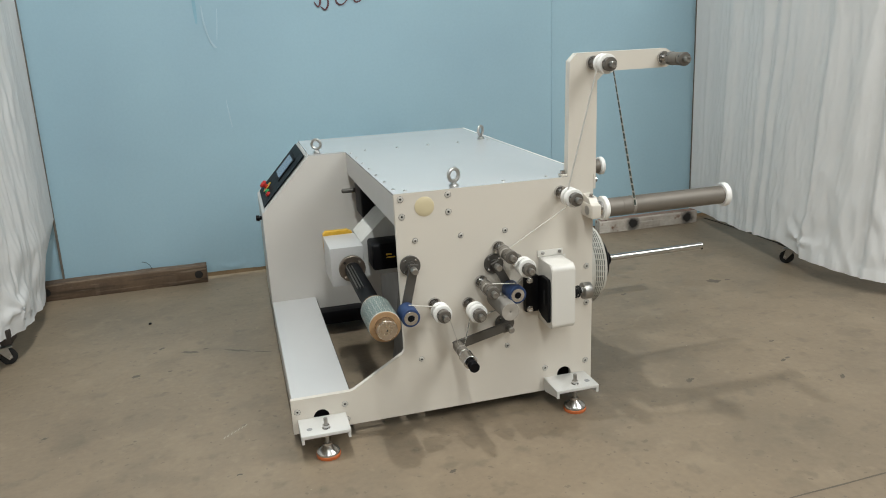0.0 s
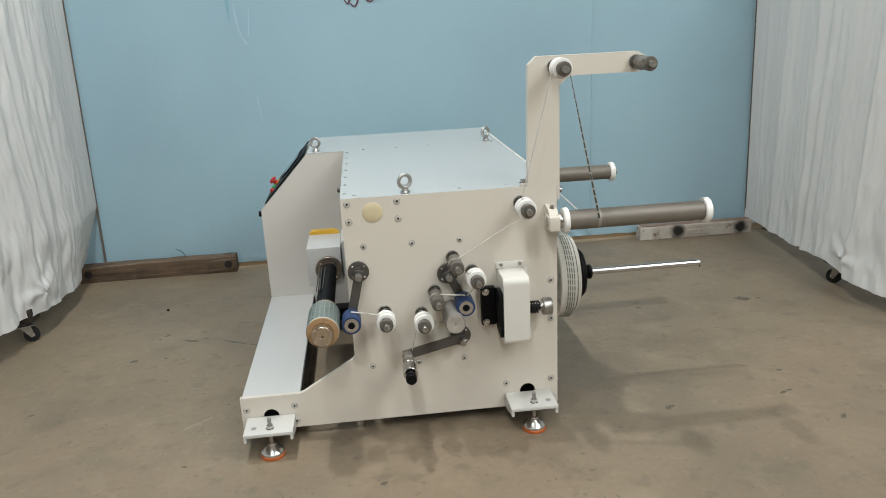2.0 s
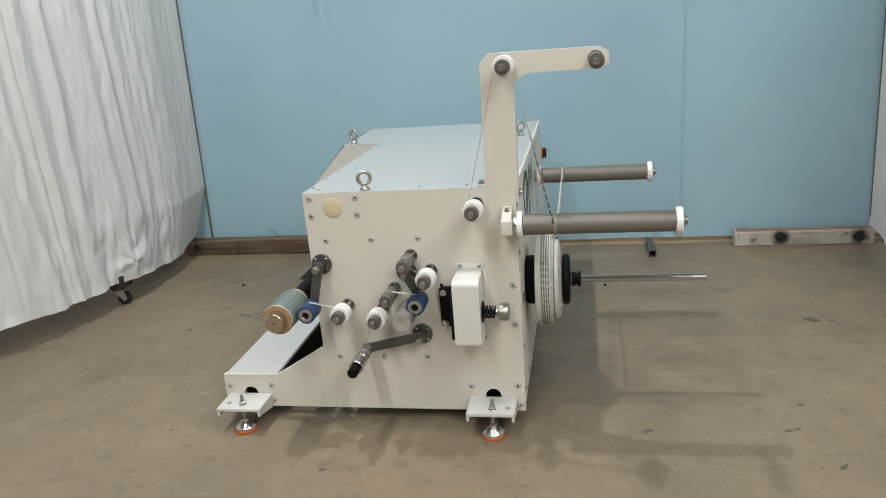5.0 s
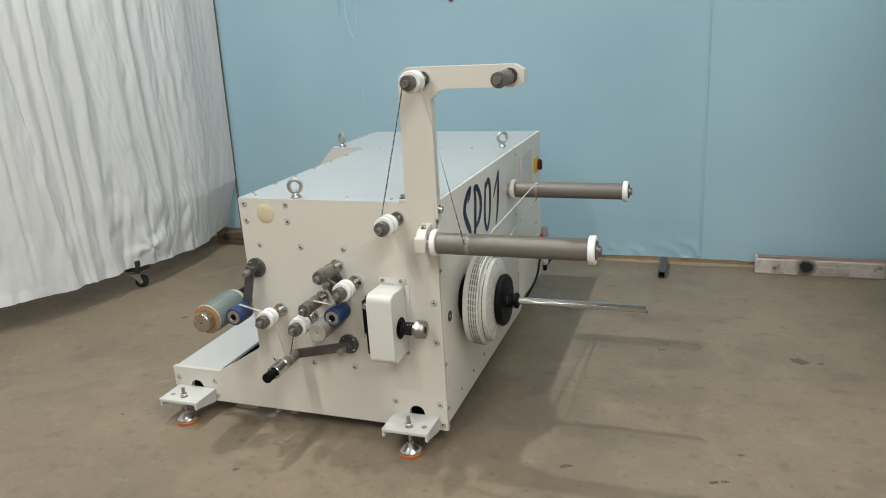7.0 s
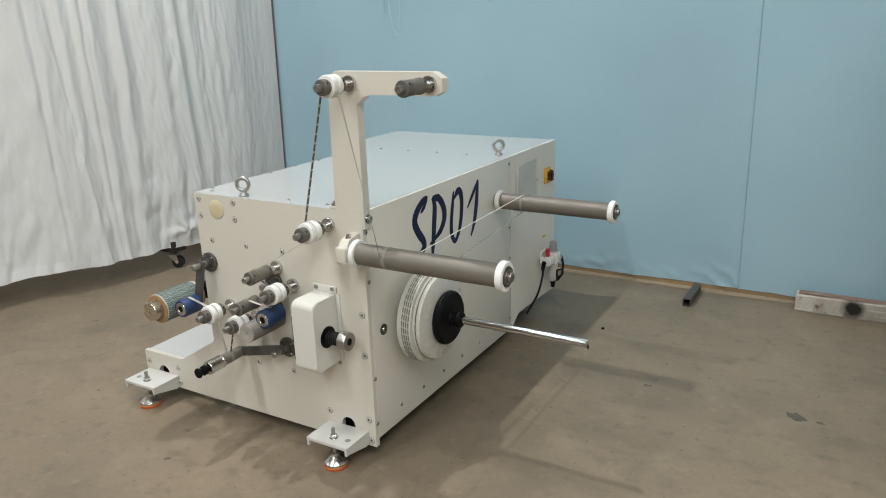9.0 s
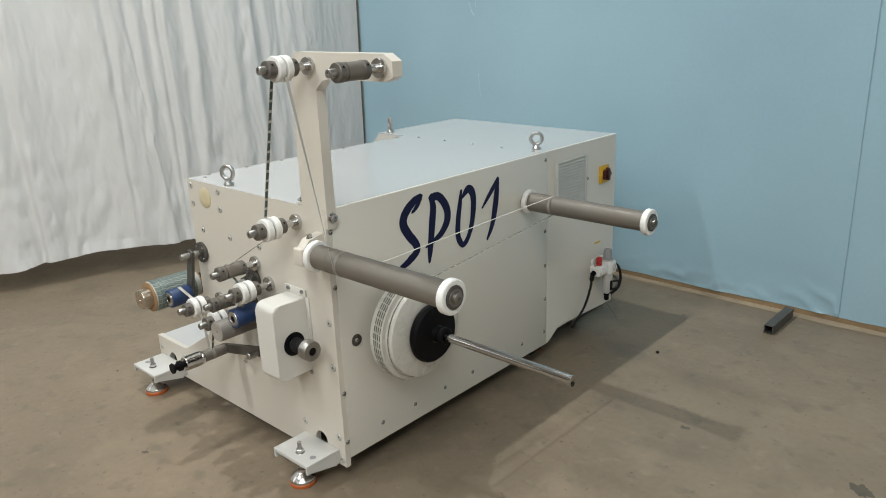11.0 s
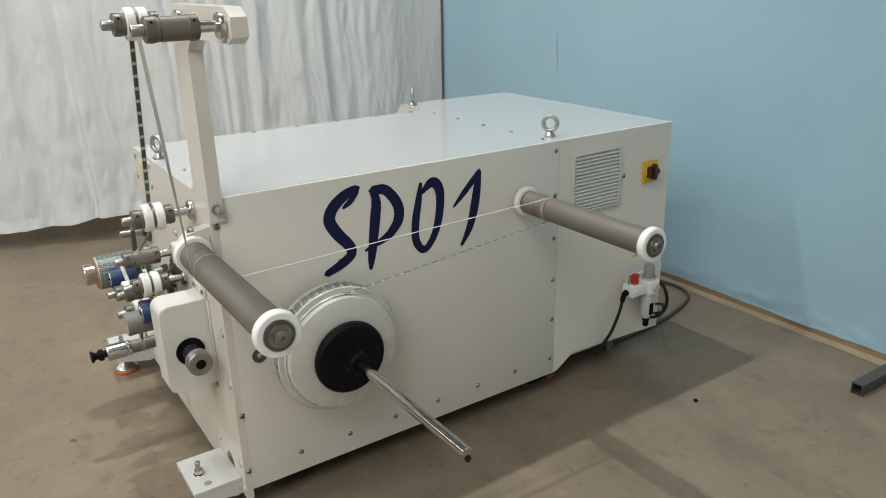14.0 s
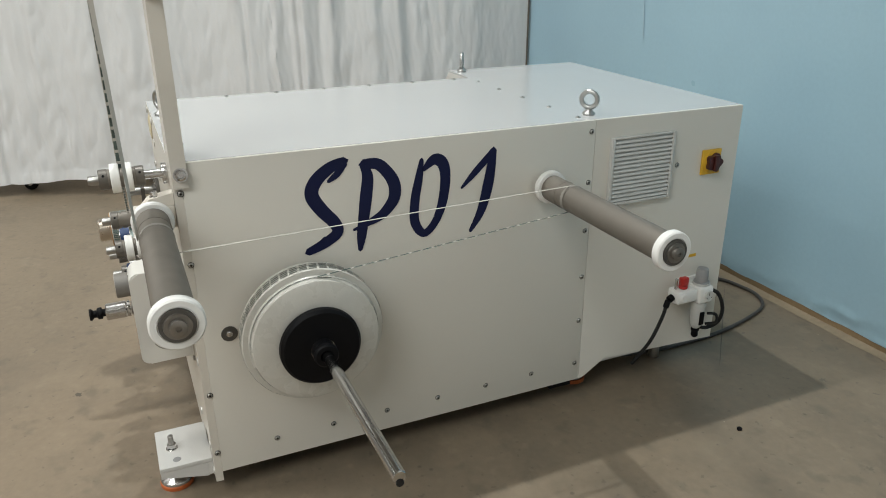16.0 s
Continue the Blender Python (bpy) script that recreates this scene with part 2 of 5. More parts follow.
def long_grain(m, dark, pale):
    """Streaks along the timber: dark checks and pale worn fibres."""
    nt = m.node_tree
    b = nt.nodes["Principled BSDF"]
    co = nt.nodes.new("ShaderNodeTexCoord")
    for color, stretch, lo, hi, amount in ((dark, (2.0, 30, 30), 0.54, 0.66, 0.8), (pale, (3.0, 60, 60), 0.56, 0.68, 0.6), (dark, (9.0, 14, 14), 0.62, 0.70, 0.3)):
        mp, n, r, mix = (nt.nodes.new("ShaderNode" + k) for k in ("Mapping", "TexNoise", "MapRange", "Mix"))
        mp.inputs["Scale"].default_value = stretch
        n.inputs["Scale"].default_value, n.inputs["Detail"].default_value = 1.0, 5
        r.inputs["From Min"].default_value, r.inputs["From Max"].default_value, r.inputs["To Max"].default_value = lo, hi, amount
        mix.data_type = "RGBA"
        mix.inputs["B"].default_value = (*color, 1)
        nt.links.new(co.outputs["Object"], mp.inputs["Vector"])
        nt.links.new(mp.outputs["Vector"], n.inputs["Vector"])
        nt.links.new(n.outputs["Fac"], r.inputs["Value"])
        nt.links.new(r.outputs["Result"], mix.inputs["Factor"])
        nt.links.new(b.inputs["Base Color"].links[0].from_socket, mix.inputs["A"])
        nt.links.new(mix.outputs["Result"], b.inputs["Base Color"])


long_grain(WOOD, (0.045, 0.03, 0.02), (0.30, 0.235, 0.17))
long_grain(PEEL, (0.40, 0.34, 0.29), (0.62, 0.59, 0.54))
long_grain(REDWOOD, (0.13, 0.07, 0.05), (0.42, 0.35, 0.30))
DARKWOOD = material("dark_stained_wood", (0.035, 0.025, 0.02), 0.7, spread=0.15, scale=9, fine=80, bump=0.05)
def scorch(m, places):
    """Soft black scorches round places on a surface."""
    nt = m.node_tree
    b = nt.nodes["Principled BSDF"]
    co = nt.nodes.new("ShaderNodeTexCoord")
    ragged = nt.nodes.new("ShaderNodeTexNoise")
    ragged.inputs["Scale"].default_value, ragged.inputs["Detail"].default_value = 22, 6
    nt.links.new(co.outputs["Object"], ragged.inputs["Vector"])
    for place in places:
        d = nt.nodes.new("ShaderNodeVectorMath")
        d.operation = "DISTANCE"
        d.inputs[1].default_value = place
        nt.links.new(co.outputs["Object"], d.inputs[0])
        add = nt.nodes.new("ShaderNodeMath")
        add.operation = "MULTIPLY_ADD"
        add.inputs[1].default_value = 0.05
        nt.links.new(ragged.outputs["Fac"], add.inputs[0])
        nt.links.new(d.outputs["Value"], add.inputs[2])
        r = nt.nodes.new("ShaderNodeMapRange")
        r.inputs["From Min"].default_value, r.inputs["From Max"].default_value = 0.095, 0.055
        nt.links.new(add.outputs["Value"], r.inputs["Value"])
        mix = nt.nodes.new("ShaderNodeMix")
        mix.data_type = "RGBA"
        mix.inputs["B"].default_value = (0.016, 0.014, 0.013, 1)
        link = b.inputs["Base Color"].links[0].from_socket
        nt.links.new(r.outputs["Result"], mix.inputs["Factor"])
        nt.links.new(link, mix.inputs["A"])
        nt.links.new(mix.outputs["Result"], b.inputs["Base Color"])


scorch(PEEL, [(2.80, 4.765, 0.05), (3.262, 4.765, 0.05)])
HOLEDARK = material("hole_dark", (0.02, 0.018, 0.016), 0.9, spread=0.1, scale=30, fine=100, bump=0.02)
WALLPAINT = material("pale_wall_paint", (0.62, 0.60, 0.56), 0.8, spread=0.05, scale=1.0, fine=40, bump=0.02)
INKRED = material("dark_red_ink", (0.10, 0.035, 0.045), 0.5, spread=0.05, scale=20, fine=100, bump=0.0)


# ---- mesh building ----
class Build:
    """Collects shapes in one bmesh."""

    def __init__(self):
        self.bm = bmesh.new()
        self.flat = set()

    def box(self, lo, hi, bevel=0.0, segments=2):
        before = set(self.bm.faces)
        vs = [self.bm.verts.new((x, y, z)) for x in (lo[0], hi[0]) for y in (lo[1], hi[1]) for z in (lo[2], hi[2])]
        fs = [self.bm.faces.new([vs[i] for i in q]) for q in ((0, 1, 3, 2), (4, 6, 7, 5), (0, 4, 5, 1), (2, 3, 7, 6), (0, 2, 6, 4), (1, 5, 7, 3))]
        if bevel:
            es = list({e for f in fs for e in f.edges})
            bmesh.ops.bevel(self.bm, geom=es, offset=bevel, segments=segments, profile=0.5, affect="EDGES")
        # the sides stay flat, the rounded edges between them smooth
        for f in set(self.bm.faces) - before:
            f.normal_update()
            if max(abs(c) for c in f.normal) > 0.9999:
                self.flat.add(f)
        return self

    def lathe(self, origin, axis, profile, n=32):
        """profile: pairs of distance along the axis and radius."""
        a = Vector(axis).normalized()
        u = a.orthogonal().normalized()
        v = a.cross(u)
        o = Vector(origin)
        rings = []
        for d, r in profile:
            c = o + a * d
            if r < 1e-6:
                rings.append([self.bm.verts.new(c)])
            else:
                rings.append([self.bm.verts.new(c + (u * math.cos(k * math.tau / n) + v * math.sin(k * math.tau / n)) * r) for k in range(n)])
        for p, q in zip(rings, rings[1:]):
            for k in range(n):
                j = (k + 1) % n
                if len(p) == 1 and len(q) == 1:
                    continue
                if len(p) == 1:
                    self.bm.faces.new((p[0], q[k], q[j]))
                elif len(q) == 1:
                    self.bm.faces.new((p[k], q[0], p[j]))
                else:
                    self.bm.faces.new((p[k], q[k], q[j], p[j]))
        return self

    def rod(self, p, q, r, n=20, chamfer=0.0):
        p, q = Vector(p), Vector(q)
        d = (q - p).length
        c = min(chamfer, r * 0.5)
        prof = [(0, 0), (0, r - c), (c, r), (d - c, r), (d, r - c), (d, 0)] if c else [(0, 0), (0, r), (d, r), (d, 0)]
        return self.lathe(p, q - p, prof, n)

    def prism(self, pts, axis, a, b):
        """A flat outline pushed from a to b along an axis; the outline's pairs are the two other axes in order."""
        put = {"x": lambda p, t: (t, p[0], p[1]), "y": lambda p, t: (p[0], t, p[1]), "z": lambda p, t: (p[0], p[1], t)}[axis]
        lo, hi = [self.bm.verts.new(put(p, a)) for p in pts], [self.bm.verts.new(put(p, b)) for p in pts]
        self.bm.faces.new(lo)
        self.bm.faces.new(hi[::-1])
        for k in range(len(pts)):
            j = (k + 1) % len(pts)
            self.bm.faces.new((lo[k], hi[k], hi[j], lo[j]))
        return self

    def tube(self, pts, r, n=10, closed=False):
        pts = [Vector(p) for p in pts]
        rings, m = [], len(pts)
        up = None
        for i, p in enumerate(pts):
            t = (pts[(i + 1) % m] - pts[i - 1]) if closed or 0 < i < m - 1 else (pts[1] - pts[0] if i == 0 else pts[-1] - pts[-2])
            t.normalize()
            up = t.orthogonal().normalized() if up is None else (up - t * up.dot(t)).normalized()
            w = t.cross(up)
            rings.append([self.bm.verts.new(p + (up * math.cos(k * math.tau / n) + w * math.sin(k * math.tau / n)) * r) for k in range(n)])
        pairs = list(zip(rings, rings[1:])) + ([(rings[-1], rings[0])] if closed else [])
        for p, q in pairs:
            for k in range(n):
                self.bm.faces.new((p[k], q[k], q[(k + 1) % n], p[(k + 1) % n]))
        if not closed:
            self.bm.faces.new(rings[0][::-1])
            self.bm.faces.new(rings[-1])
        return self

    def grid(self, nu, nv, place):
        vs = [[self.bm.verts.new(place(i / nu, j / nv)) for j in range(nv + 1)] for i in range(nu + 1)]
        for i in range(nu):
            for j in range(nv):
                self.bm.faces.new((vs[i][j], vs[i + 1][j], vs[i + 1][j + 1], vs[i][j + 1]))
        return self

    def mesh(self, name, angle=35):
        bmesh.ops.recalc_face_normals(self.bm, faces=self.bm.faces[:])
        me = bpy.data.meshes.new(name)
        for f in self.bm.faces:
            f.smooth = f not in self.flat
        self.bm.to_mesh(me)
        self.bm.free()
        me.set_sharp_from_angle(angle=radians(angle))
        return me


def part(name, build, mat, parent=None, label="", angle=35):
    me = build.mesh(name, angle)
    me.materials.append(mat)
    ob = new(name, me)
    ob.parent = parent
    if label:
        ob["label"] = label
    return ob


def thing(name, label, category, group="", kind=""):
    return tagged(new(name), label, category, group, kind)


def structure(name, build, mat, label="", category="", angle=35):
    return tagged(part(name, build, mat, None, "", angle), label, category, "", "structure")


# ---- the hall ----
structure("floor", Build().grid(60, 66, lambda u, v: (-9 + 20 * u, -15 + 22 * v, 0.0)), FLOOR, "worn brown concrete floor with dark stains", "floor")
structure("wall_north", Build().box((-9, 4.99, 0), (11, 5.2, 5.4)), WALLPAINT, "pale wall behind blue sheeting", "wall")
# these three walls and the ceiling are unseen, added to bounce light
structure("bounce_wall_south", Build().box((-9, -15.2, 0), (11, -15, 5.4)), WALLPAINT, "unseen pale wall added to bounce light", "wall")
structure("bounce_wall_west", Build().box((-9.2, -15, 0), (-9, 5, 5.4)), WALLPAINT, "unseen pale wall added to bounce light", "wall")
structure("bounce_wall_east", Build().box((11, -15, 0), (11.2, 5, 5.4)), WALLPAINT, "unseen pale wall added to bounce light", "wall")
structure("ceiling", Build().box((-9, -15, 5.4), (11, 5, 5.6)), WALLPAINT, "unseen pale ceiling added to bounce light", "ceiling")
RUNS = ((-3.5, -1.30), (-0.30, 4.5))
BOARD, FILLET = Build(), Build()
for bx0, bx1 in RUNS:
    BOARD.box((bx0, 4.902, 0.0), (bx1, 4.99, 0.045))
    FILLET.grid(120, 3, lambda u, v, a=bx0, b=bx1: (a + (b - a) * u, 4.902 - v * (0.046 + 0.008 * noise.noise((a + (b - a) * u * 2.0, 5.0, 1.0)) + 0.004 * noise.noise((u * (b - a) * 9, 2.0, 1.0))), 0.004 * (1 - v) ** 1.5 + 0.0012))
structure("baseboard", BOARD, TAN, "low brown board along the foot of the wall", "baseboard")
structure("trim", FILLET, CEMENT, "pale cement fillet between floor and wall", "trim")

# blue sheeting on the wall
def sheet_part(name, x0, x1, crease, seed):
    def place(u, v):
        x, z = x0 + (x1 - x0) * u, 0.031 + 3.6 * v ** 1.4
        bulge = 0.004 * noise.noise((x * 1.1 + seed, z * 0.8, 3.0))
        for cx, cz, w, h in crease:
            f = math.exp(-((x - cx) / w) ** 2 - ((z - cz) / h) ** 2)
            if h > 0.1:
                # wrinkles that run out from the sheet's lower corner
                r, a = math.hypot(2.21 - x, z), math.atan2(z, 2.21 - x)
                bulge += 0.010 * math.exp(-(r / 0.20) ** 2) * min(1.0, r / 0.05) * math.sin(8 * a + 5 * noise.noise((x * 6, z * 6, seed)))
            else:
                bulge += 0.010 * f * noise.noise((x * 12 + z * 9, z * 16 - x * 5, seed))
        low = 0.006 * noise.noise((x * 1.7, 0.0, seed)) + 0.004 * noise.noise((x * 9, 1.0, seed))
        return (x, 4.900 - abs(bulge) * 0.6 - bulge * 0.7, z + low * max(0.0, 1 - v * 8))
    return place


wall_cover = tagged(part("wall_sheet_wide", Build().grid(430, 100, sheet_part("a", -1.75, 2.205, [(2.06, 0.15, 0.15, 0.14), (1.75, 0.06, 0.35, 0.045), (1.2, 0.06, 0.5, 0.05), (-0.2, 0.05, 0.3, 0.04)], 2.0)), SHEET), "pale blue sheeting creased at its lower corner", "wall sheet", "blue wall sheets", "structure")
part("hem", Build().box((2.196, 4.894, 0.05), (2.206, 4.899, 3.6)), SHEET, wall_cover)
tagged(part("wall_sheet_narrow", Build().grid(110, 60, sheet_part("b", 2.2055, 4.3, [(2.7, 0.2, 0.3, 0.1)], 7.0)), SHEET), "pale blue wall sheeting with a straight seam", "wall sheet", "blue wall sheets", "structure")


def stroke(build, pts, put, n=6):
    """A brush stroke along pairs of place and width; put lays a point of the plane into the world."""
    line = []
    for i in range(len(pts) - 1):
        p0, p1, p2, p3 = pts[max(i - 1, 0)], pts[i], pts[i + 1], pts[min(i + 2, len(pts) - 1)]
        for k in range(n):
            t = k / n
            line.append([0.5 * (2 * b + (c - a) * t + (2 * a - 5 * b + 4 * c - d) * t * t + (3 * b - a - 3 * c + d) * t ** 3) for a, b, c, d in zip(p0, p1, p2, p3)])
    line.append(list(pts[-1]))
    edge = []
    for i, (a, b, w) in enumerate(line):
        p, q = line[max(i - 1, 0)], line[min(i + 1, len(line) - 1)]
        da, db = q[0] - p[0], q[1] - p[1]
        l = math.hypot(da, db) or 1.0
        w *= 0.5
        edge.append(((a - db / l * w, b + da / l * w), (a + db / l * w, b - da / l * w)))
    vs = [[build.bm.verts.new(put(*e)) for e in pair] for pair in edge]
    for p, q in zip(vs, vs[1:]):
        build.bm.faces.new((p[0], q[0], q[1], p[1]))
    for i, k in ((0, -1), (-1, 1)):
        a, b, w = line[i]
        p, q = (line[1], line[0]) if i == 0 else (line[-2], line[-1])
        da, db = q[0] - p[0], q[1] - p[1]
        l = math.hypot(da, db) or 1.0
        tip = build.bm.verts.new(put(a + da / l * w * 0.45, b + db / l * w * 0.45))
        build.bm.faces.new((vs[i][0], tip, vs[i][1]))
    return build


# the lower ends of a dark script mark on the wall, as plain strokes
mark = Build()
for pts in ([(0.585, 1.86, 0.012), (0.615, 1.74, 0.014), (0.60, 1.69, 0.010), (0.575, 1.72, 0.006)], [(0.64, 1.80, 0.010), (0.665, 1.72, 0.012), (0.645, 1.672, 0.010), (0.615, 1.69, 0.006)],
            [(0.70, 1.78, 0.010), (0.72, 1.71, 0.012), (0.755, 1.70, 0.008), (0.80, 1.74, 0.006)], [(0.82, 1.80, 0.009), (0.835, 1.715, 0.010), (0.88, 1.725, 0.008), (0.92, 1.78, 0.006)]):
    stroke(mark, pts, lambda a, b: (a, 4.8940, b))
tagged(part("wall_mark", mark, INKRED), "dark red handwritten-style strokes on blue sheeting", "wall mark")

smear = Build()
stroke(smear, [(-0.155, 1.95, 0.016), (-0.15, 1.72, 0.020), (-0.148, 1.62, 0.012)], lambda a, b: (a, 4.8942, b))
tagged(part("blue_paint_streak", smear, material("blue_streak", (0.25, 0.45, 0.555), 0.35)), "darker blue streak on the pale blue sheeting", "paint streak")

SCUFF = material("pale_blue_scuff", (0.43, 0.575, 0.65), 0.35)
for pts in ([(-0.11, 1.72, 0.006), (-0.105, 1.62, 0.010), (-0.085, 1.53, 0.008), (-0.06, 1.48, 0.012), (-0.045, 1.475, 0.004)], [(-0.02, 1.70, 0.004), (-0.03, 1.60, 0.006), (-0.04, 1.52, 0.004)], [(-0.03, 1.15, 0.004), (-0.02, 1.05, 0.008), (-0.012, 0.98, 0.004)]):
    tagged(part("pale_scuff", stroke(Build(), pts, lambda a, b: (a, 4.8938, b)), SCUFF), "pale scuff on the blue sheeting", "scuff mark", "scuffs on the sheeting")

# timbers and steel tube at the foot of the wall
def timber(name, x0, x1, y0, y1, tall, mat, label, top=None):
    """A sawn beam with uneven edges and worn corners."""
    t = thing(name, label, "timber", "timbers by the wall")

    def skin(u, v):
        x = x0 + (x1 - x0) * u
        ring = [(y0 + 0.004, 0.0), (y0, 0.006), (y0, tall - 0.008), (y0 + 0.007, tall), (y1 - 0.006, tall), (y1, tall - 0.006), (y1, 0.006), (y1 - 0.004, 0.0)]
        y, z = ring[round(v * 8) % 8]
        wob = 0.0022 * noise.noise((x * 5, y * 40, z * 30)) + 0.0012 * noise.noise((x * 22, y * 60, z * 50))
        return (x, y + wob, max(0.0, z + (wob * 1.4 if z > 0.01 else 0.0)))
    b = Build().grid(110, 8, skin)
    b.bm.verts.ensure_lookup_table()
    bmesh.ops.remove_doubles(b.bm, verts=b.bm.verts[:], dist=0.0001)
    bmesh.ops.holes_fill(b.bm, edges=[e for e in b.bm.edges if e.is_boundary])
    part("beam", b, mat, t)
    if top:
        part("top_face", Build().grid(90, 4, lambda u, v: (x0 + 0.012 + (x1 - x0 - 0.02) * u, y0 + 0.006 + (y1 - y0 - 0.012) * v - (0.004 * noise.noise((u * 40, 0, 1)) if v < 0.1 else 0.0), tall + 0.0025 + 0.0012 * noise.noise((u * 30, v * 3, 1)))), top, t, "red-brown weathered top face")
    return t


left_timber = timber("timber_beam", -1.32, -0.285, 4.795, 4.885, 0.113, WOOD, "old brown timber beam with bolt holes on the floor")
for hx in (-1.245, -0.335):
    # dark discs paint the shade inside the bolt holes
    part("bolt_hole", Build().lathe((hx, 4.7915, 0.058), (0, 1, 0), [(0, 0), (0, 0.024), (0.003, 0.026), (0.003, 0)], 20), HOLEDARK, left_timber, "dark bolt hole")
part("wire", Build().tube([(-0.62, 4.85, 0.11), (-0.625, 4.845, 0.14), (-0.645, 4.84, 0.165), (-0.675, 4.84, 0.175)], 0.002, 6), RUBBER, left_timber, "thin bent wire")
timber("painted_timber_beam", 2.522, 3.345, 4.765, 4.842, 0.096, PEEL, "timber beam with peeling white paint and scorch marks", REDWOOD)

tube = thing("steel_tube", "square grey steel tube lying on the concrete floor", "steel tube")
tb = Build()
for lo, hi in (((1.972, 4.575, 0.0), (2.014, 4.85, 0.004)), ((1.972, 4.575, 0.040), (2.014, 4.85, 0.044)), ((1.972, 4.575, 0.004), (1.976, 4.85, 0.040)), ((2.010, 4.575, 0.004), (2.014, 4.85, 0.040))):
    tb.box(lo, hi)
part("profile", tb, DARKMETAL, tube)


# ---- fabric screens on casters ----
def pleats(length, seed):
    """Uneven flat folds: their places along the cloth at its top and hem, and how far each stands out there."""
    rnd = random.Random(seed)
    rows, at, side = [], -0.1, 1
    while at < length + 0.3:
        deep = rnd.uniform(0.008, 0.030) * side
        rows.append((at, at + rnd.uniform(-0.06, 0.06), deep, deep * rnd.uniform(0.1, 1.0)))
        at += rnd.choice((rnd.uniform(0.03, 0.06), rnd.uniform(0.06, 0.14), rnd.uniform(0.16, 0.30)))
        side = -side
    top, hem, a, b = (np.array(c) for c in zip(*rows))
    return top, np.sort(hem), a, b


def cloth_along(plan, height, seed, flare, seams, knots, tuck):
    """plan: places on the floor with the height of the hem there; seams: where one width overlaps the next;
    knots: places along the cloth and heights where it is gathered; tuck: how far its foot is drawn back at the wall."""
    lens = [0.0]
    for p, q in zip(plan, plan[1:]):
        lens.append(lens[-1] + math.dist(p[:2], q[:2]))
    top, foot, far, near = pleats(lens[-1], seed)
    room = math.copysign(1.0, flare)

    def at(s):
        s *= lens[-1]
        for i in range(len(plan) - 1):
            if s <= lens[i + 1] or i == len(plan) - 2:
                t = (s - lens[i]) / (lens[i + 1] - lens[i])
                p, q = plan[i], plan[i + 1]
                return [a + (b - a) * t for a, b in zip(p, q)] + [s]

    def place(u, v, out=0.0):
        x, y, hem, s = at(u)
        x0, y0, _, s0 = at(max(u - 0.02, 0))
        x1, y1, _, s1 = at(min(u + 0.02, 1))
        l = math.hypot(x1 - x0, y1 - y0)
        nx, ny = (y1 - y0) / l, -(x1 - x0) / l
        z = hem + 0.012 * noise.noise((s * 1.9, 0, seed + 5)) + 0.008 * noise.noise((s * 6, 1, seed + 5))
        z = z + (height - z) * v
        drop = 1 - v
        sway = s + 0.05 * noise.noise((s * 0.9, drop * 1.3, seed + 3)) + 0.012 * noise.noise((s * 5, drop * 4, seed + 1))
        marks, deep = top + (foot - top) * drop, far + (near - far) * drop ** 1.5
        f = sum(float(np.interp(sway + d, marks, deep)) for d in (-0.009, 0.0, 0.009)) / 3 * 1.15
        f += 0.045 * noise.noise((sway * 1.7, drop * 0.4, seed + 4)) + 0.012 * noise.noise((sway * 6.5, drop * 1.1, seed + 7))
        f += 0.005 * noise.noise((sway * 24, drop * 2.5, seed + 8)) + 0.006 * drop ** 2 * noise.noise((s * 9 + v * 4, v * 6 - s * 3, seed + 9))
        f += 0.016 * max(0.0, drop - 0.8) * 5 * noise.noise((s * 6.0 + drop * 3, drop * 3, seed + 2))
        f += 0.010 * min(1.0, max(0.0, drop - 0.6) * 4) * (0.4 - 1.8 * abs(noise.noise((s * 9 + z * 3, z * 3.5 - s * 2, seed + 15))))
        f -= 0.012 * abs(noise.noise((sway * 15 + z * 2.5, z * 3.2 - s * 1.5, seed + 16))) + 0.006 * abs(noise.noise((sway * 29 - z * 4, z * 6 + s * 3, seed + 17)))
        for where, tall in knots:
            dx, dz = s - where, z - tall
            r = math.hypot(dx, dz)
            f += room * (0.022 * math.exp(-(r / 0.06) ** 2) + 0.010 * math.exp(-(r / 0.17) ** 2) * math.cos(4 * math.atan2(dz, dx) + 0.7 + 2.5 * noise.noise((dx * 9, dz * 9, seed))))
        for where, slant in seams:
            d = s - (where + slant * v)
            if d > 0:
                f += room * 0.012 * math.exp(-d / 0.10)
        f *= min(1.0, 0.08 + s / 0.65)
        f += flare * drop ** 2 * min(1.0, s * 1.2) + room * 0.035 * v * math.exp(-s / 0.5)
        f -= room * tuck * math.exp(-(s / 0.65) ** 2) * max(0.0, (drop - 0.82) / 0.18)
        f += room * out
        return (x + nx * f, y + ny * f, z)
    return place, lens[-1]


def caster_thing(x, y, parent, turn=0.0):
    fork = [(-0.026, 0.095), (0.026, 0.095), (0.040, 0.038), (0.022, 0.028)]
    c = part("caster", Build().box((-0.045, -0.038, 0.095), (0.045, 0.038, 0.101)).prism(fork, "y", -0.028, -0.023).prism(fork, "y", 0.023, 0.028).rod((0, 0, 0.101), (0, 0, 0.12), 0.015), DULL, parent, "steel swivel caster")
    c.matrix_basis = pose(x, y, 0, 0, 0, turn)
    part("wheel", Build().lathe((0.028, -0.019, 0.041), (0, 1, 0), [(0, 0), (0, 0.030), (0.004, 0.040), (0.034, 0.040), (0.038, 0.030), (0.038, 0)], 28), RUBBER, c, "dark rubber wheel")
    part("axle", Build().rod((0.028, -0.031, 0.041), (0.028, 0.031, 0.041), 0.006, 10), STEEL, c)
    return c


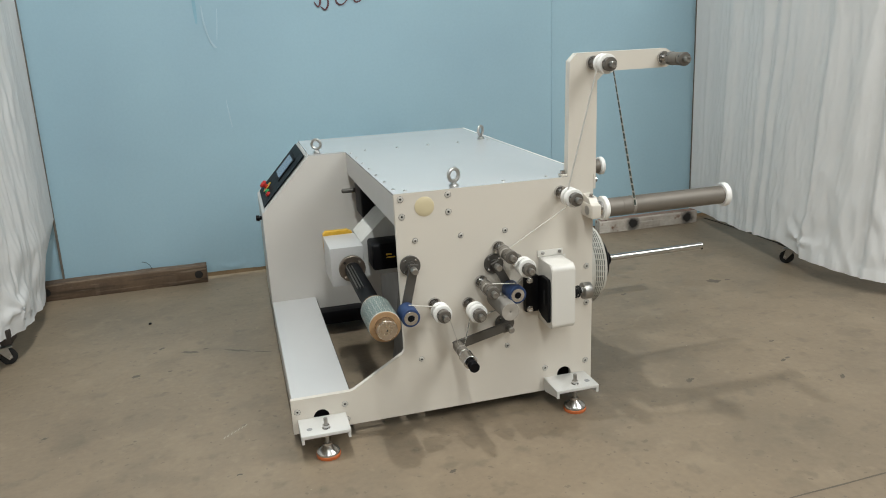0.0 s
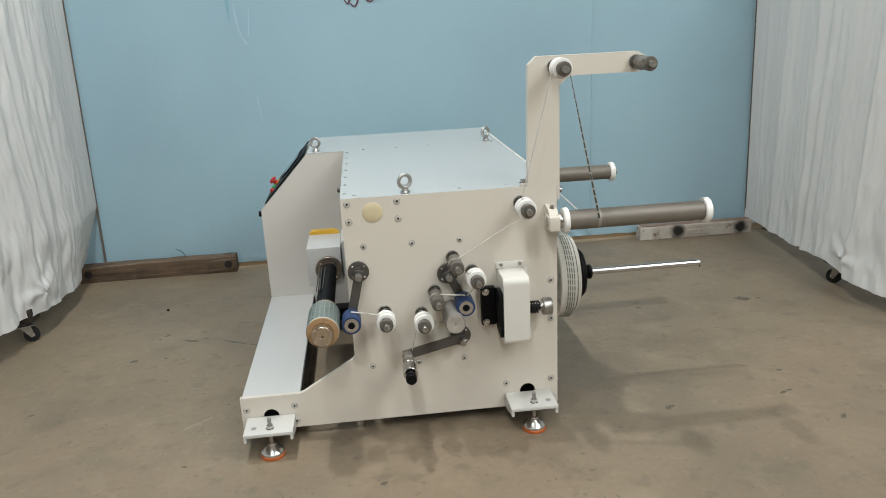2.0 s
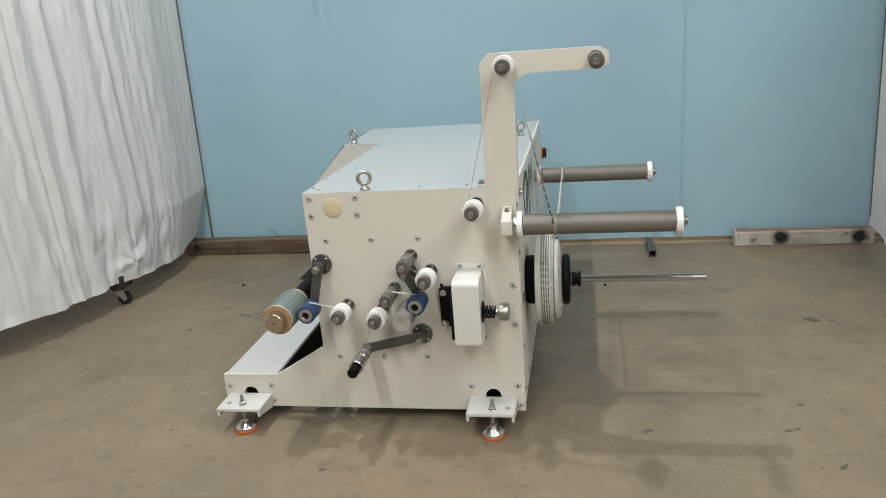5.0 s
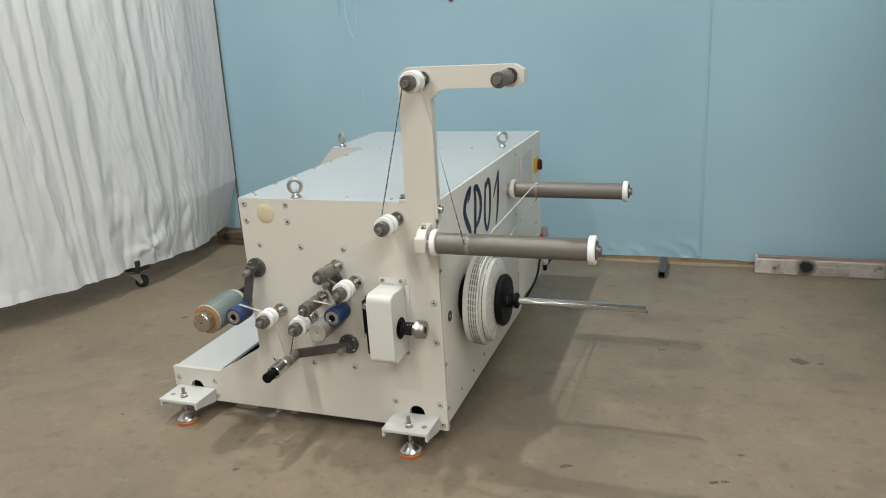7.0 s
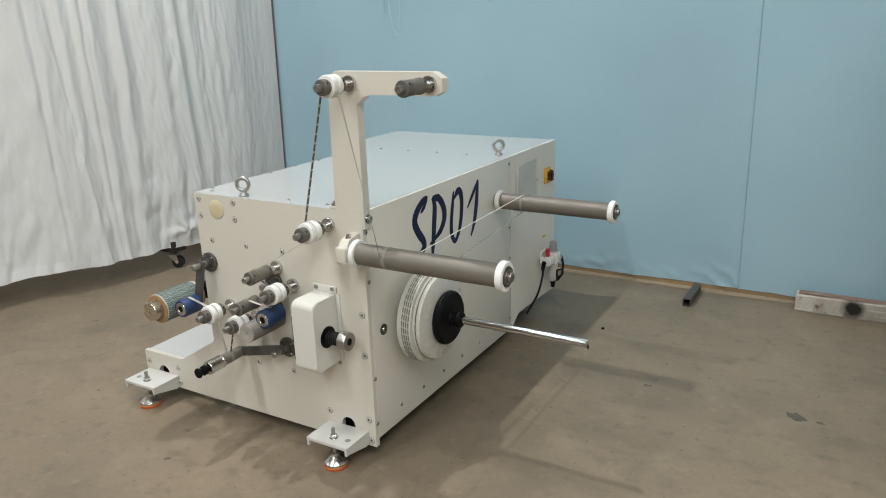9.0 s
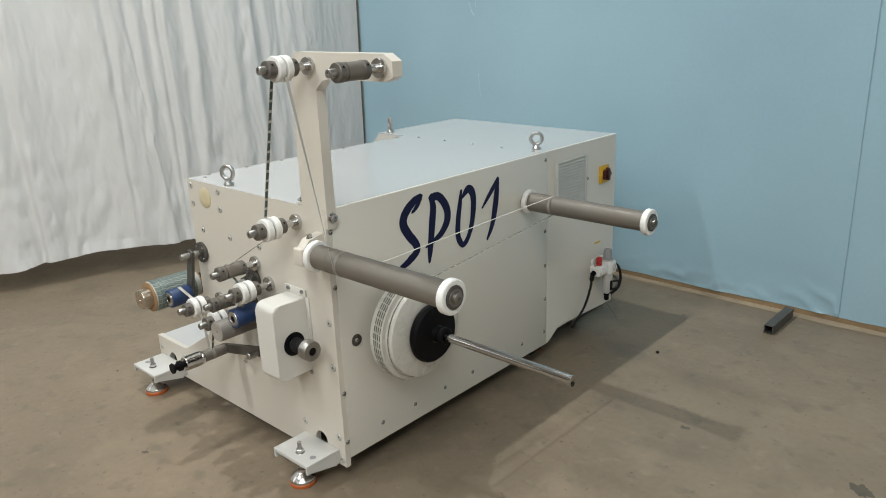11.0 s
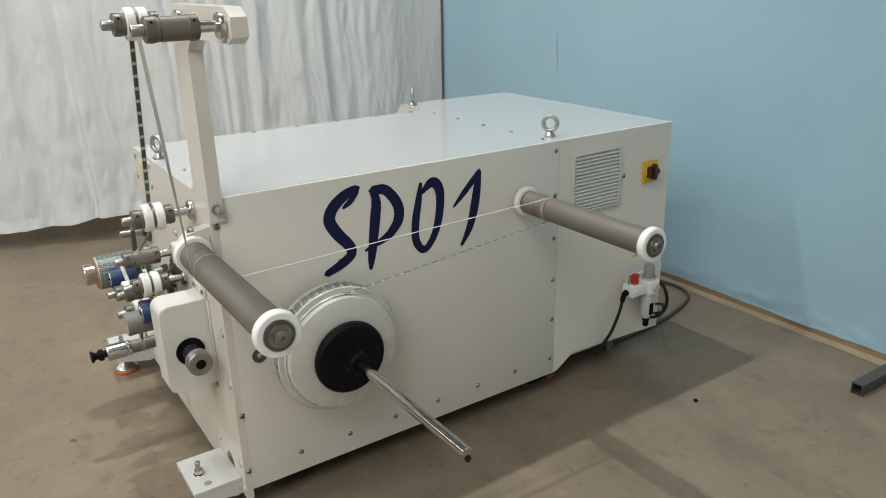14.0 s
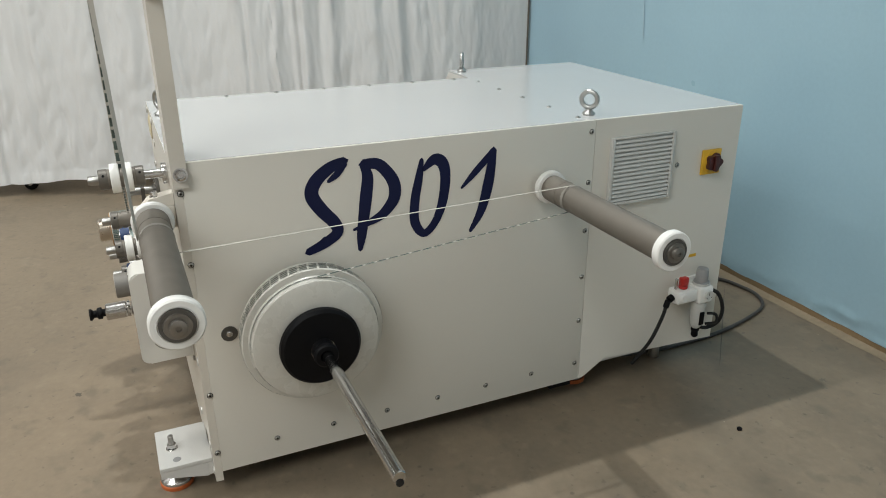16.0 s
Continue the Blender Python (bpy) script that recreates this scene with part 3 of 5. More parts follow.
def screen_thing(plan, seed, flare, casters, label, seams, knots, tuck=0.0):
    s = thing("fabric_screen", label, "fabric screen", "white fabric screens")
    place, length = cloth_along(plan, 2.15, seed, flare, seams, knots, tuck)
    n = int(length * 130)
    part("cloth", Build().grid(n, 110, lambda u, v: place(u, v ** 1.15)), CLOTH, s, angle=80)
    part("hem", Build().grid(n, 3, lambda u, v: place(u, v * 0.030, 0.007 - 0.003 * v)), CLOTH, s, "stitched hem", angle=80)
    for x, y, a in casters:
        caster_thing(x, y, s, a)
        part("base_block", Build().box((x - 0.07, y - 0.055, 0.1205), (x + 0.07, y + 0.055, 0.20), 0.006), DARKWOOD, s, "dark base block")
    return s


left_screen = screen_thing([(-1.15, 4.88, 0.135), (-1.15, 4.62, 0.125), (-1.15, 4.3, 0.12), (-1.17, 3.95, 0.15), (-1.27, 3.7, 0.165), (-1.29, 3.6, 0.155), (-1.42, 3.2, 0.165), (-1.56, 2.9, 0.165), (-1.76, 2.42, 0.12), (-1.98, 1.8, 0.075), (-2.1, 0.6, 0.05)], 11, -0.05, [(-1.26, 3.83, 30), (-2.06, 1.86, 80)],
                           "white cotton sheet draped over a frame on casters", [(1.50, 0.18)], [(0.98, 0.26)], 0.13)
part("frame_post", Build().prism([(-1.156, 0.1135), (-1.144, 0.1135), (-1.108, 2.12), (-1.120, 2.12)], "y", 4.876, 4.886), POSTWOOD, left_screen, "thin brown frame post")
right_screen = screen_thing([(3.355, 4.88, 0.09), (3.34, 4.6, 0.10), (3.28, 4.03, 0.12), (3.23, 3.66, 0.165), (3.235, 3.5, 0.13), (3.25, 3.26, 0.10), (3.34, 3.0, 0.075), (3.62, 2.65, 0.07), (4.1, 2.35, 0.07)], 23, 0.05, [(3.29, 3.66, 120)],
                            "wrinkled white sheet hanging over a frame with casters", [], [(1.40, 0.22)])
part("frame_post", Build().prism([(3.350, 0.10), (3.362, 0.10), (3.328, 2.12), (3.316, 2.12)], "y", 4.876, 4.886), POSTWOOD, right_screen, "thin brown frame post")


cable = thing("floor_cable", "thin black cable lying on the concrete floor", "cable")
part("cable", Build().tube([(3.465, 4.84, 0.003), (3.485, 4.7, 0.003), (3.505, 4.43, 0.003), (3.51, 4.16, 0.003), (3.52, 3.9, 0.003)], 0.003, 8), RUBBER, cable)


# ---- the machine ----
TOP, FY, RX = 0.955, 2.53, 1.334      # top, front face and right face
machine = thing("label_slitter", "white powder-coated label slitting machine with rollers, standing on levelling feet", "machine")


def arch(cx, r, z0, zc, n=12):
    """The outline of a slot that opens downward, from left to right."""
    return [(cx - r, z0)] + [(cx - r * math.cos(k * math.pi / n), zc + r * math.sin(k * math.pi / n)) for k in range(n + 1)] + [(cx + r, z0)]


front = [(0.075, 0.055), *arch(0.188, 0.031, 0.055, 0.112), *arch(1.208, 0.031, 0.055, 0.118), (1.332, 0.055), (1.332, 0.958), (0.525, 0.958), (0.53, 0.335), (0.522, 0.322), (0.322, 0.203), (0.305, 0.198), (0.075, 0.198)]
front_panel = part("front_panel", Build().prism(front, "y", FY, FY + 0.02), CREAM, machine, "cream-white front plate")
# black plate that paints the shade behind the slots
part("slot_shade_backing", Build().box((0.09, FY + 0.06, 0.06), (1.3, FY + 0.065, 0.17)), BLACK, machine, "black plate standing in for shade behind the front plate")

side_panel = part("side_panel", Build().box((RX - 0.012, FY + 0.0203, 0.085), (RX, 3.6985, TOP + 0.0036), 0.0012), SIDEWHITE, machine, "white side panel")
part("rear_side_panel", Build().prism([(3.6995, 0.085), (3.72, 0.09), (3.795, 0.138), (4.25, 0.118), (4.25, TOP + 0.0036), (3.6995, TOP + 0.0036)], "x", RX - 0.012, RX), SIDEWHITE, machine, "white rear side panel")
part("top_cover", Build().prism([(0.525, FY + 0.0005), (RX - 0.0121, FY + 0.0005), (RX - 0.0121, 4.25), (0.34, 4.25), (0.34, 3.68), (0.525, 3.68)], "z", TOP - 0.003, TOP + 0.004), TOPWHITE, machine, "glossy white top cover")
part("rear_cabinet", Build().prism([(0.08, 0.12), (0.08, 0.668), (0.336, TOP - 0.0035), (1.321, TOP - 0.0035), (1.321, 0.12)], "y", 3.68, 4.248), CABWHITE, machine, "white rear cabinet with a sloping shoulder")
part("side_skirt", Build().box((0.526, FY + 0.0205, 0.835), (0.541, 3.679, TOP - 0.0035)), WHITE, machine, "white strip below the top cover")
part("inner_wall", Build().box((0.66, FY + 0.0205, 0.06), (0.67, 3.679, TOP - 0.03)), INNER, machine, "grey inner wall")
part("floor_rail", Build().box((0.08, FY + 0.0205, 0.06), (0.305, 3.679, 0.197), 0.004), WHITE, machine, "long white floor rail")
# thin black boxes paint the shade in the slot and on the rail's side
part("slot_shade", Build().box((0.15, FY + 0.0201, 0.057), (0.226, FY + 0.0204, 0.15)), BLACK, machine, "black patch standing in for shade inside the slot")
part("rail_shade", Build().box((0.3055, FY + 0.03, 0.065), (0.309, 3.67, 0.185)), BLACK, machine, "black strip standing in for shade on the rail's side")
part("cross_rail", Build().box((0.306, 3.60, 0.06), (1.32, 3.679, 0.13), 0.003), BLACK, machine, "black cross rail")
part("inner_guard", Build().prism([(2.551, 0.06), (2.85, 0.06), (2.85, 0.10), (2.60, 0.55), (2.551, 0.6)], "x", 0.533, 0.54), DARKMETAL, machine, "dark guard plate")

# arbor drive in the open bay
drive = part("drive_housing", Build().box((0.337, 3.10, 0.435), (0.488, 3.335, 0.614), 0.003), WHITE, machine, "white drive housing")
part("duct", Build().prism([(0.489, 0.612), (0.489, 0.45), (0.655, 0.45), (0.655, 0.74), (0.60, 0.715)], "y", 3.16, 3.40), LOUVRE, machine, "pale angled cover")
part("yellow_guard", Build().prism([(0.339, 0.53), (0.339, 0.618), (0.352, 0.630), (0.455, 0.630), (0.478, 0.618), (0.478, 0.53)], "y", 3.336, 3.372), YELLOW, machine, "yellow guard")
for lo, hi in (((0.515, 3.02, 0.512), (0.655, 3.155, 0.632)), ((0.545, 3.42, 0.655), (0.655, 3.60, 0.815))):
    unit = part("motor_unit", Build().box(lo, hi, 0.012, 3), BLACK, machine, "black motor unit")
    if lo[1] < 3.1:
        part("rating_label", Build().box((0.575, 3.0175, 0.580), (0.60, 3.0195, 0.587)).box((0.575, 3.0175, 0.567), (0.615, 3.0195, 0.572)), YELLOW, unit, "small illegible yellow bars")
part("limit_lever", Build().rod((0.565, 3.60, 0.765), (0.478, 3.60, 0.765), 0.012, 16, 0.005), DARKMETAL, machine, "grey lever tip")
AX, AZ = 0.43, 0.515
part("arbor_flange", Build().lathe((AX, 3.0995, AZ), (0, -1, 0), [(0, 0), (0, 0.060), (0.016, 0.060), (0.019, 0.057), (0.019, 0.034), (0.03, 0.032), (0.03, 0)], 40), BROWNSTEEL, machine, "browned steel flange")
for k in range(4):
    a = math.pi / 4 + k * math.pi / 2
    part("flange_screw", Build().rod((AX + 0.047 * math.cos(a), 3.0805, AZ + 0.047 * math.sin(a)), (AX + 0.047 * math.cos(a), 3.076, AZ + 0.047 * math.sin(a)), 0.006, 10), STEEL, machine)
arbor = part("winding_shaft", Build().rod((AX, 3.0695, AZ), (AX, 2.358, AZ), 0.036, 36, 0.002), BLACK, machine, "black winding shaft")
part("shaft_face", Build().lathe((AX, 2.3575, AZ), (0, -1, 0), [(0, 0), (0, 0.038), (0.033, 0.038), (0.037, 0.035), (0.037, 0.004), (0.034, 0.003), (0.034, 0)], 40), BRASSY, arbor, "turned bronze-coloured end")
part("centre_hole", Build().rod((AX, 2.3240, AZ), (AX, 2.3222, AZ), 0.0032, 12), SOCKET, arbor)
for k in range(3):
    part("shaft_slot", Build().box((AX - 0.037 + 0.012 * k, 2.72, AZ + 0.030), (AX - 0.034 + 0.012 * k, 3.02, AZ + 0.0385)), DARKMETAL, arbor)


COLLAR = material("grey_turned_collar", (0.15, 0.137, 0.12), 0.42, 0.4, spread=0.03, scale=30, fine=400, bump=0.003)


# rollers on the front plate: they stand out toward the viewer from a steel flange
def idler(x, z, base=FY, tip=2.352, rings=False, r=0.024, out=-1):
    L = (base - tip)
    ob = part("idler_roller", Build().lathe((x, base - L * 0.30, z), (0, -1, 0), [(0, 0), (0, r - 0.002), (0.002, r), (L * 0.40, r), (L * 0.40, r - 0.003), (L * 0.42, r - 0.003), (L * 0.42, r), (L * 0.545, r), (L * 0.555, r - 0.002), (L * 0.555, 0)], 32), ANOD, machine, "grey anodised roller")
    part("spindle", Build().lathe((x, base - 0.001, z), (0, -1, 0), [(0, 0), (0, 0.026), (0.009, 0.0265), (0.012, 0.025), (0.012, 0.0115), (L * 0.32, 0.0115), (L * 0.32, 0)], 28), STEEL, ob, "steel flange and spindle")
    part("spindle_tip", Build().lathe((x, base - L * 0.855, z), (0, -1, 0), [(0, 0), (0, 0.0115), (L * 0.13, 0.0115), (L * 0.14, 0.0105), (L * 0.14, 0.0048), (L * 0.12, 0.0045), (L * 0.12, 0)], 24), DULL, ob, "bored steel spindle end")
    for d0 in (0.294, 0.746):
        part("collar", Build().lathe((x, base - L * d0, z), (0, -1, 0), [(0, 0.0118), (0, r - 0.0005), (0.002, r + 0.0012), (L * 0.105, r + 0.0012), (L * 0.115, r - 0.0005), (L * 0.115, 0.0118)], 32), COLLAR, ob, "grey clamping collar")
        for k in range(3):
            a = 0.6 + k * math.tau / 3
            c, w = math.cos(a), math.sin(a)
            part("grub_screw", Build().rod((x + r * c, base - L * (d0 + 0.055), z + r * w), (x + (r + 0.0017) * c, base - L * (d0 + 0.055), z + (r + 0.0017) * w), 0.0032, 10), BLACK, ob)
    if rings:
        for d in (0.44, 0.60):
            part("guide_ring", Build().lathe((x, base - L * d, z), (0, -1, 0), [(0, r), (0, 0.034), (0.002, 0.036), (L * 0.105, 0.036), (L * 0.115, 0.034), (L * 0.115, r)], 36), NYLON, ob, "white nylon ring")
    return ob


idler(0.659, 0.511, rings=True)
idler(0.798, 0.493, rings=True)
idler(0.927, 0.708)
idler(0.999, 0.648, rings=True)
idler(0.852, 0.577)
idler(1.189, 0.901, tip=2.348, rings=True)
idler(1.320, 1.386, base=2.53, tip=2.356, rings=True)
idler(1.620, 1.388, base=2.53, tip=2.352)

# nip roller and pressure rollers on swinging arms
NIPGREY = material("pale_grey_rubber", (0.20, 0.185, 0.165), 0.55, spread=0.04, scale=20, fine=300, bump=0.004)
NIPEND = material("pale_beige_nylon", (0.36, 0.33, 0.29), 0.5, spread=0.05, scale=40, fine=300, bump=0.003)
part("nip_roller", Build().lathe((0.909, FY - 0.002, 0.503), (0, -1, 0), [(0, 0), (0, 0.034), (0.03, 0.036), (0.17, 0.036), (0.172, 0.035), (0.172, 0)], 36), NIPGREY, machine, "thick pale grey rubber roller")
part("roller_end", Build().lathe((0.909, FY - 0.1742, 0.503), (0, -1, 0), [(0, 0.004), (0, 0.0345), (0.0012, 0.034), (0.0012, 0.006), (0, 0.004)], 36), NIPEND, machine, "pale translucent roller end")


def pivot(x, z, tip):
    p = part("pivot_flange", Build().lathe((x, FY - 0.001, z), (0, -1, 0), [(0, 0), (0, 0.039), (0.009, 0.040), (0.011, 0.038), (0.011, 0.019), (0.02, 0.018), (0.02, 0)], 36), DARKMETAL, machine, "round dark grey pivot flange")
    for k in range(4):
        a = math.pi / 4 + k * math.pi / 2
        part("screw", Build().rod((x + 0.030 * math.cos(a), FY - 0.0115, z + 0.030 * math.sin(a)), (x + 0.030 * math.cos(a), FY - 0.0155, z + 0.030 * math.sin(a)), 0.0048, 10, 0.001), STEEL, p)
    part("pivot_pin", Build().rod((x, FY - 0.02, z), (x, tip, z), 0.0125, 20, 0.002), DULL, p, "turned steel pin")
    return p


def arm(p, q, y0, y1, w, mat=DARKMETAL):
    (x0, z0), (x1, z1) = p, q
    l = math.hypot(x1 - x0, z1 - z0)
    ux, uz = (x1 - x0) / l, (z1 - z0) / l
    e = 0.018
    pts = [(x0 - ux * e - uz * w, z0 - uz * e + ux * w), (x1 + ux * e - uz * w, z1 + uz * e + ux * w), (x1 + ux * e + uz * w, z1 + uz * e - ux * w), (x0 - ux * e + uz * w, z0 - uz * e - ux * w)]
    return part("swing_arm", Build().prism(pts, "y", y0, y1), mat, machine, "dark grey flat arm")


def pressure_roller(x, z, y0, y1, r=0.035):
    ob = part("pressure_roller", Build().lathe((x, y0, z), (0, -1, 0), [(0, 0), (0, r - 0.002), (0.003, r), (y0 - y1 - 0.003, r), (y0 - y1, r - 0.002), (y0 - y1, 0)], 36), BLUE, machine, "dark blue rubber roller")
    part("bearing_cap", Build().lathe((x, y1 - 0.0002, z), (0, -1, 0), [(0, 0.012), (0, 0.027), (0.002, 0.026), (0.002, 0.0135), (0, 0.012)], 32), STEEL, ob, "bright aluminium cap")
    part("bearing", Build().lathe((x, y1 - 0.0004, z), (0, -1, 0), [(0, 0), (0, 0.0115), (0.001, 0.0115), (0.001, 0.006), (0.003, 0.005), (0.003, 0)], 24), BLACK, ob, "dark bearing")
    return ob


pivot(0.571, 0.680, 2.437)
arm((0.572, 0.680), (0.535, 0.53), 2.483, 2.471, 0.017)
pressure_roller(0.533, 0.522, 2.470, 2.386)
pivot(0.905, 0.645, 2.455)
arm((0.907, 0.645), (0.953, 0.555), 2.50, 2.485, 0.016)
pressure_roller(0.955, 0.549, 2.484, 2.396)
pivot(0.945, 0.388, 2.44)
arm((0.94, 0.392), (0.735, 0.345), 2.49, 2.475, 0.017)
dancer = part("dancer_roller", Build().lathe((0.732, 2.474, 0.345), (0, -1, 0), [(0, 0), (0, 0.021), (0.09, 0.022), (0.092, 0)], 28), ANOD, machine, "grey dancer roller")
part("sleeve", Build().lathe((0.732, 2.381, 0.345), (0, -1, 0), [(0, 0), (0, 0.025), (0.006, 0.0265), (0.010, 0.0235), (0.014, 0.0265), (0.07, 0.0265), (0.073, 0.024), (0.073, 0)], 32), STEEL, dancer, "polished steel sleeve")
part("pull_knob", Build().lathe((0.732, 2.307, 0.345), (0, -1, 0), [(0, 0), (0, 0.012), (0.008, 0.012), (0.010, 0.019), (0.022, 0.019), (0.026, 0.012), (0.034, 0.012), (0.042, 0.020), (0.047, 0.018), (0.047, 0)], 24), BLACK, dancer, "black pull knob")

# cutter cover with its spring knob
cx0, cx1, cz0, cz1 = 1.096, 1.194, 0.382, 0.645
def corner_arc(cy, cz, r, a0, a1, n=8):
    return [(cy + r * math.cos(radians(a0 + (a1 - a0) * k / n)), cz + r * math.sin(radians(a0 + (a1 - a0) * k / n))) for k in range(n + 1)]


# a sheet folded round the front: large rounds at its front top and front foot
shell = Build().prism([(2.5295, cz0)] + corner_arc(2.397 + 0.022, cz0 + 0.022, 0.022, 270, 180) + corner_arc(2.397 + 0.026, cz1 - 0.026, 0.026, 180, 90) + [(2.5295, cz1)], "x", cx0, cx1)
bmesh.ops.bevel(shell.bm, geom=[e for e in shell.bm.edges if abs(e.verts[0].co.x - e.verts[1].co.x) < 1e-6 and min(v.co.y for v in e.verts) < 2.52], offset=0.003, segments=2, affect="EDGES")
cutter = part("cutter_cover", shell, COVERWHITE, machine, "white cover of the cutter")
part("mounting_tab", Build().box((1.090, 2.524, 0.6455), (1.200, 2.5295, 0.672), 0.0015).box((1.1945, 2.526, 0.395), (1.212, 2.5295, 0.645), 0.001), COVERWHITE, cutter, "white mounting plate")
for sx, sz in ((1.112, 0.662), (1.184, 0.662), (1.118, 0.372), (1.19, 0.372)):
    part("tab_screw", Build().lathe((sx, 2.5235 if sz > 0.5 else 2.5295, sz), (0, -1, 0), [(0, 0), (0, 0.0075), (0.004, 0.007), (0.0055, 0.0045), (0.0055, 0.003), (0.003, 0.003), (0.003, 0)], 14), DULL, cutter)
PLATE = [(2.505, 0.436), (2.47, 0.418), (2.413, 0.410), (2.408, 0.416), (2.408, 0.578), (2.413, 0.586), (2.47, 0.588), (2.505, 0.578)]
block = part("cutter_block", Build().prism(PLATE, "x", 1.083, 1.0955).box((1.028, 2.497, 0.430), (1.0825, 2.5295, 0.582), 0.004), BLACK, machine, "black angled cutter block")
part("pocket", Build().prism([(2.452, 0.478), (2.452, 0.53), (2.444, 0.538), (2.436, 0.53), (2.436, 0.478), (2.444, 0.47)], "x", 1.0822, 1.083), RUBBER, block, "shallow pocket")
for sz in (0.566, 0.444):
    part("socket_screw", Build().lathe((1.044, 2.4965, sz), (0, -1, 0), [(0, 0), (0, 0.0135), (0.0015, 0.0135), (0.0015, 0.0105), (0.010, 0.0105), (0.011, 0.0095), (0.011, 0.005), (0.006, 0.005), (0.006, 0)], 20), STEEL, block, "steel socket screw")
KY, KZ = 2.466, 0.501
part("knob_seat", Build().lathe((1.1945, KY, KZ), (1, 0, 0), [(0, 0), (0, 0.040), (0.003, 0.040), (0.004, 0.036), (0.004, 0)], 36), BLACK, cutter, "round black opening")
knob = part("spring_knob", Build().lathe((1.245, KY, KZ), (1, 0, 0), [(0, 0), (0, 0.018), (0.012, 0.018), (0.012, 0.032), (0.014, 0.034), (0.044, 0.034), (0.047, 0.032), (0.047, 0.014), (0.043, 0.014), (0.043, 0)], 36), DULL, machine, "knurled steel adjusting knob")
part("knob_core", Build().rod((1.199, KY, KZ), (1.2445, KY, KZ), 0.011, 16), BLACK, knob, "black spindle")
part("knob_centre", Build().rod((1.289, KY, KZ), (1.291, KY, KZ), 0.0135, 16), BLACK, knob)
part("coil_spring", Build().tube([(1.2 + 0.044 * k / 72, KY + 0.022 * math.cos(k * math.tau / 16), KZ + 0.022 * math.sin(k * math.tau / 16)) for k in range(73)], 0.0032, 6), RUBBER, knob, "black coil spring")

# post with its arm, standing on the front plate's corner
post_line = [(1.222, 0.9584), (1.228, 1.395), (1.258, 1.424), (1.632, 1.424), (1.664, 1.405), (1.664, 1.366), (1.636, 1.352), (1.40, 1.352), (1.372, 1.345), (1.342, 1.318), (1.342, 0.90), (1.333, 0.90), (1.333, 0.9584)]
part("post", Build().prism(post_line, "y", FY, FY + 0.035), CREAM, machine, "cream-white bent post with a cross arm")
part("post_foot", Build().box((1.196, FY + 0.001, TOP + 0.0045), (1.2215, FY + 0.034, TOP + 0.014), 0.002), CREAM, machine, "white foot plate")


def hex_bolt(p, axis, r=0.011):
    a = Vector(axis)
    b = Build().lathe(p, axis, [(0, 0), (0, r * 1.4), (0.002, r * 1.4), (0.002, 0)], 24)
    b.lathe(Vector(p) + a * 0.0025, axis, [(0, 0), (0, r), (0.009, r), (0.010, r * 0.85), (0.010, r * 0.5), (0.006, r * 0.45), (0.006, 0)], 12)
    return part("bolt", b, STEEL, machine, "bright steel bolt")


hex_bolt((1.208, FY + 0.018, TOP + 0.0145), (0, 0, 1))
hex_bolt((1.3425, FY + 0.02, 0.933), (1, 0, 0), 0.012)
hex_bolt((1.302, 2.488, 0.8775), (0, 0, 1), 0.008)


CAPSTEEL = material("brown_grey_turned_steel", (0.27, 0.25, 0.225), 0.36, 0.8, spread=0.05, scale=40, fine=300, bump=0.003)


# long guide rollers on the right face
def long_roller(x0, x1, y, z, mark_at):
    ob = part("guide_roller", Build().rod((x0 + 0.036, y, z), (x1 - 0.03, y, z), 0.037, 44, 0.001), ANOD, machine, "long grey anodised roller")
    for a, b in ((x0 + 0.016, x0 + 0.0355), (x1 - 0.0295, x1 - 0.006)):
        part("end_ring", Build().lathe((a, y, z), (1, 0, 0), [(0, 0), (0, 0.045), (0.003, 0.048), (b - a - 0.003, 0.048), (b - a, 0.045), (b - a, 0.034), (b - a - 0.002, 0.033), (b - a - 0.002, 0)], 44), NYLON, ob, "white nylon end ring")
    part("end_cap", Build().lathe((x1 - 0.0075, y, z), (1, 0, 0), [(0, 0), (0, 0.031), (0.004, 0.030), (0.004, 0.025), (0.008, 0.024), (0.008, 0.0155), (0.017, 0.015), (0.018, 0.013), (0.018, 0.005), (0.014, 0.0045), (0.014, 0)], 36), CAPSTEEL, ob, "turned steel end cap")
    part("end_disc", Build().lathe((x1 - 0.0072, y, z), (1, 0, 0), [(0, 0.0205), (0, 0.0318), (0.0048, 0.0312), (0.0048, 0.0205)], 36), DARKMETAL, ob, "dark grey end disc")
    part("hub", Build().lathe((x0, y, z), (1, 0, 0), [(0, 0), (0, 0.028), (0.004, 0.030), (0.0155, 0.030), (0.0155, 0)], 32), STEEL, ob, "steel hub")
    part("step_ring", Build().lathe((x0 + mark_at, y, z), (1, 0, 0), [(0, 0.036), (0, 0.0378), (0.004, 0.0378), (0.004, 0.036)], 44), ANOD, ob)
    return ob


long_roller(1.322, 1.908, 2.475, 0.831, 0.10)
long_roller(1.3345, 1.90, 3.539, 0.777, 0.10)
bracket = part("roller_bracket", Build().box((1.281, 2.437, 0.800), (1.3215, 2.5295, 0.856), 0.005, 3), CREAM, machine, "white rounded roller bracket")
part("bracket_tab", Build().prism([(2.455, 0.8565), (2.474, 0.876), (2.5295, 0.886), (2.5295, 0.8565)], "x", 1.284, 1.318), CREAM, bracket, "white sloping tab")
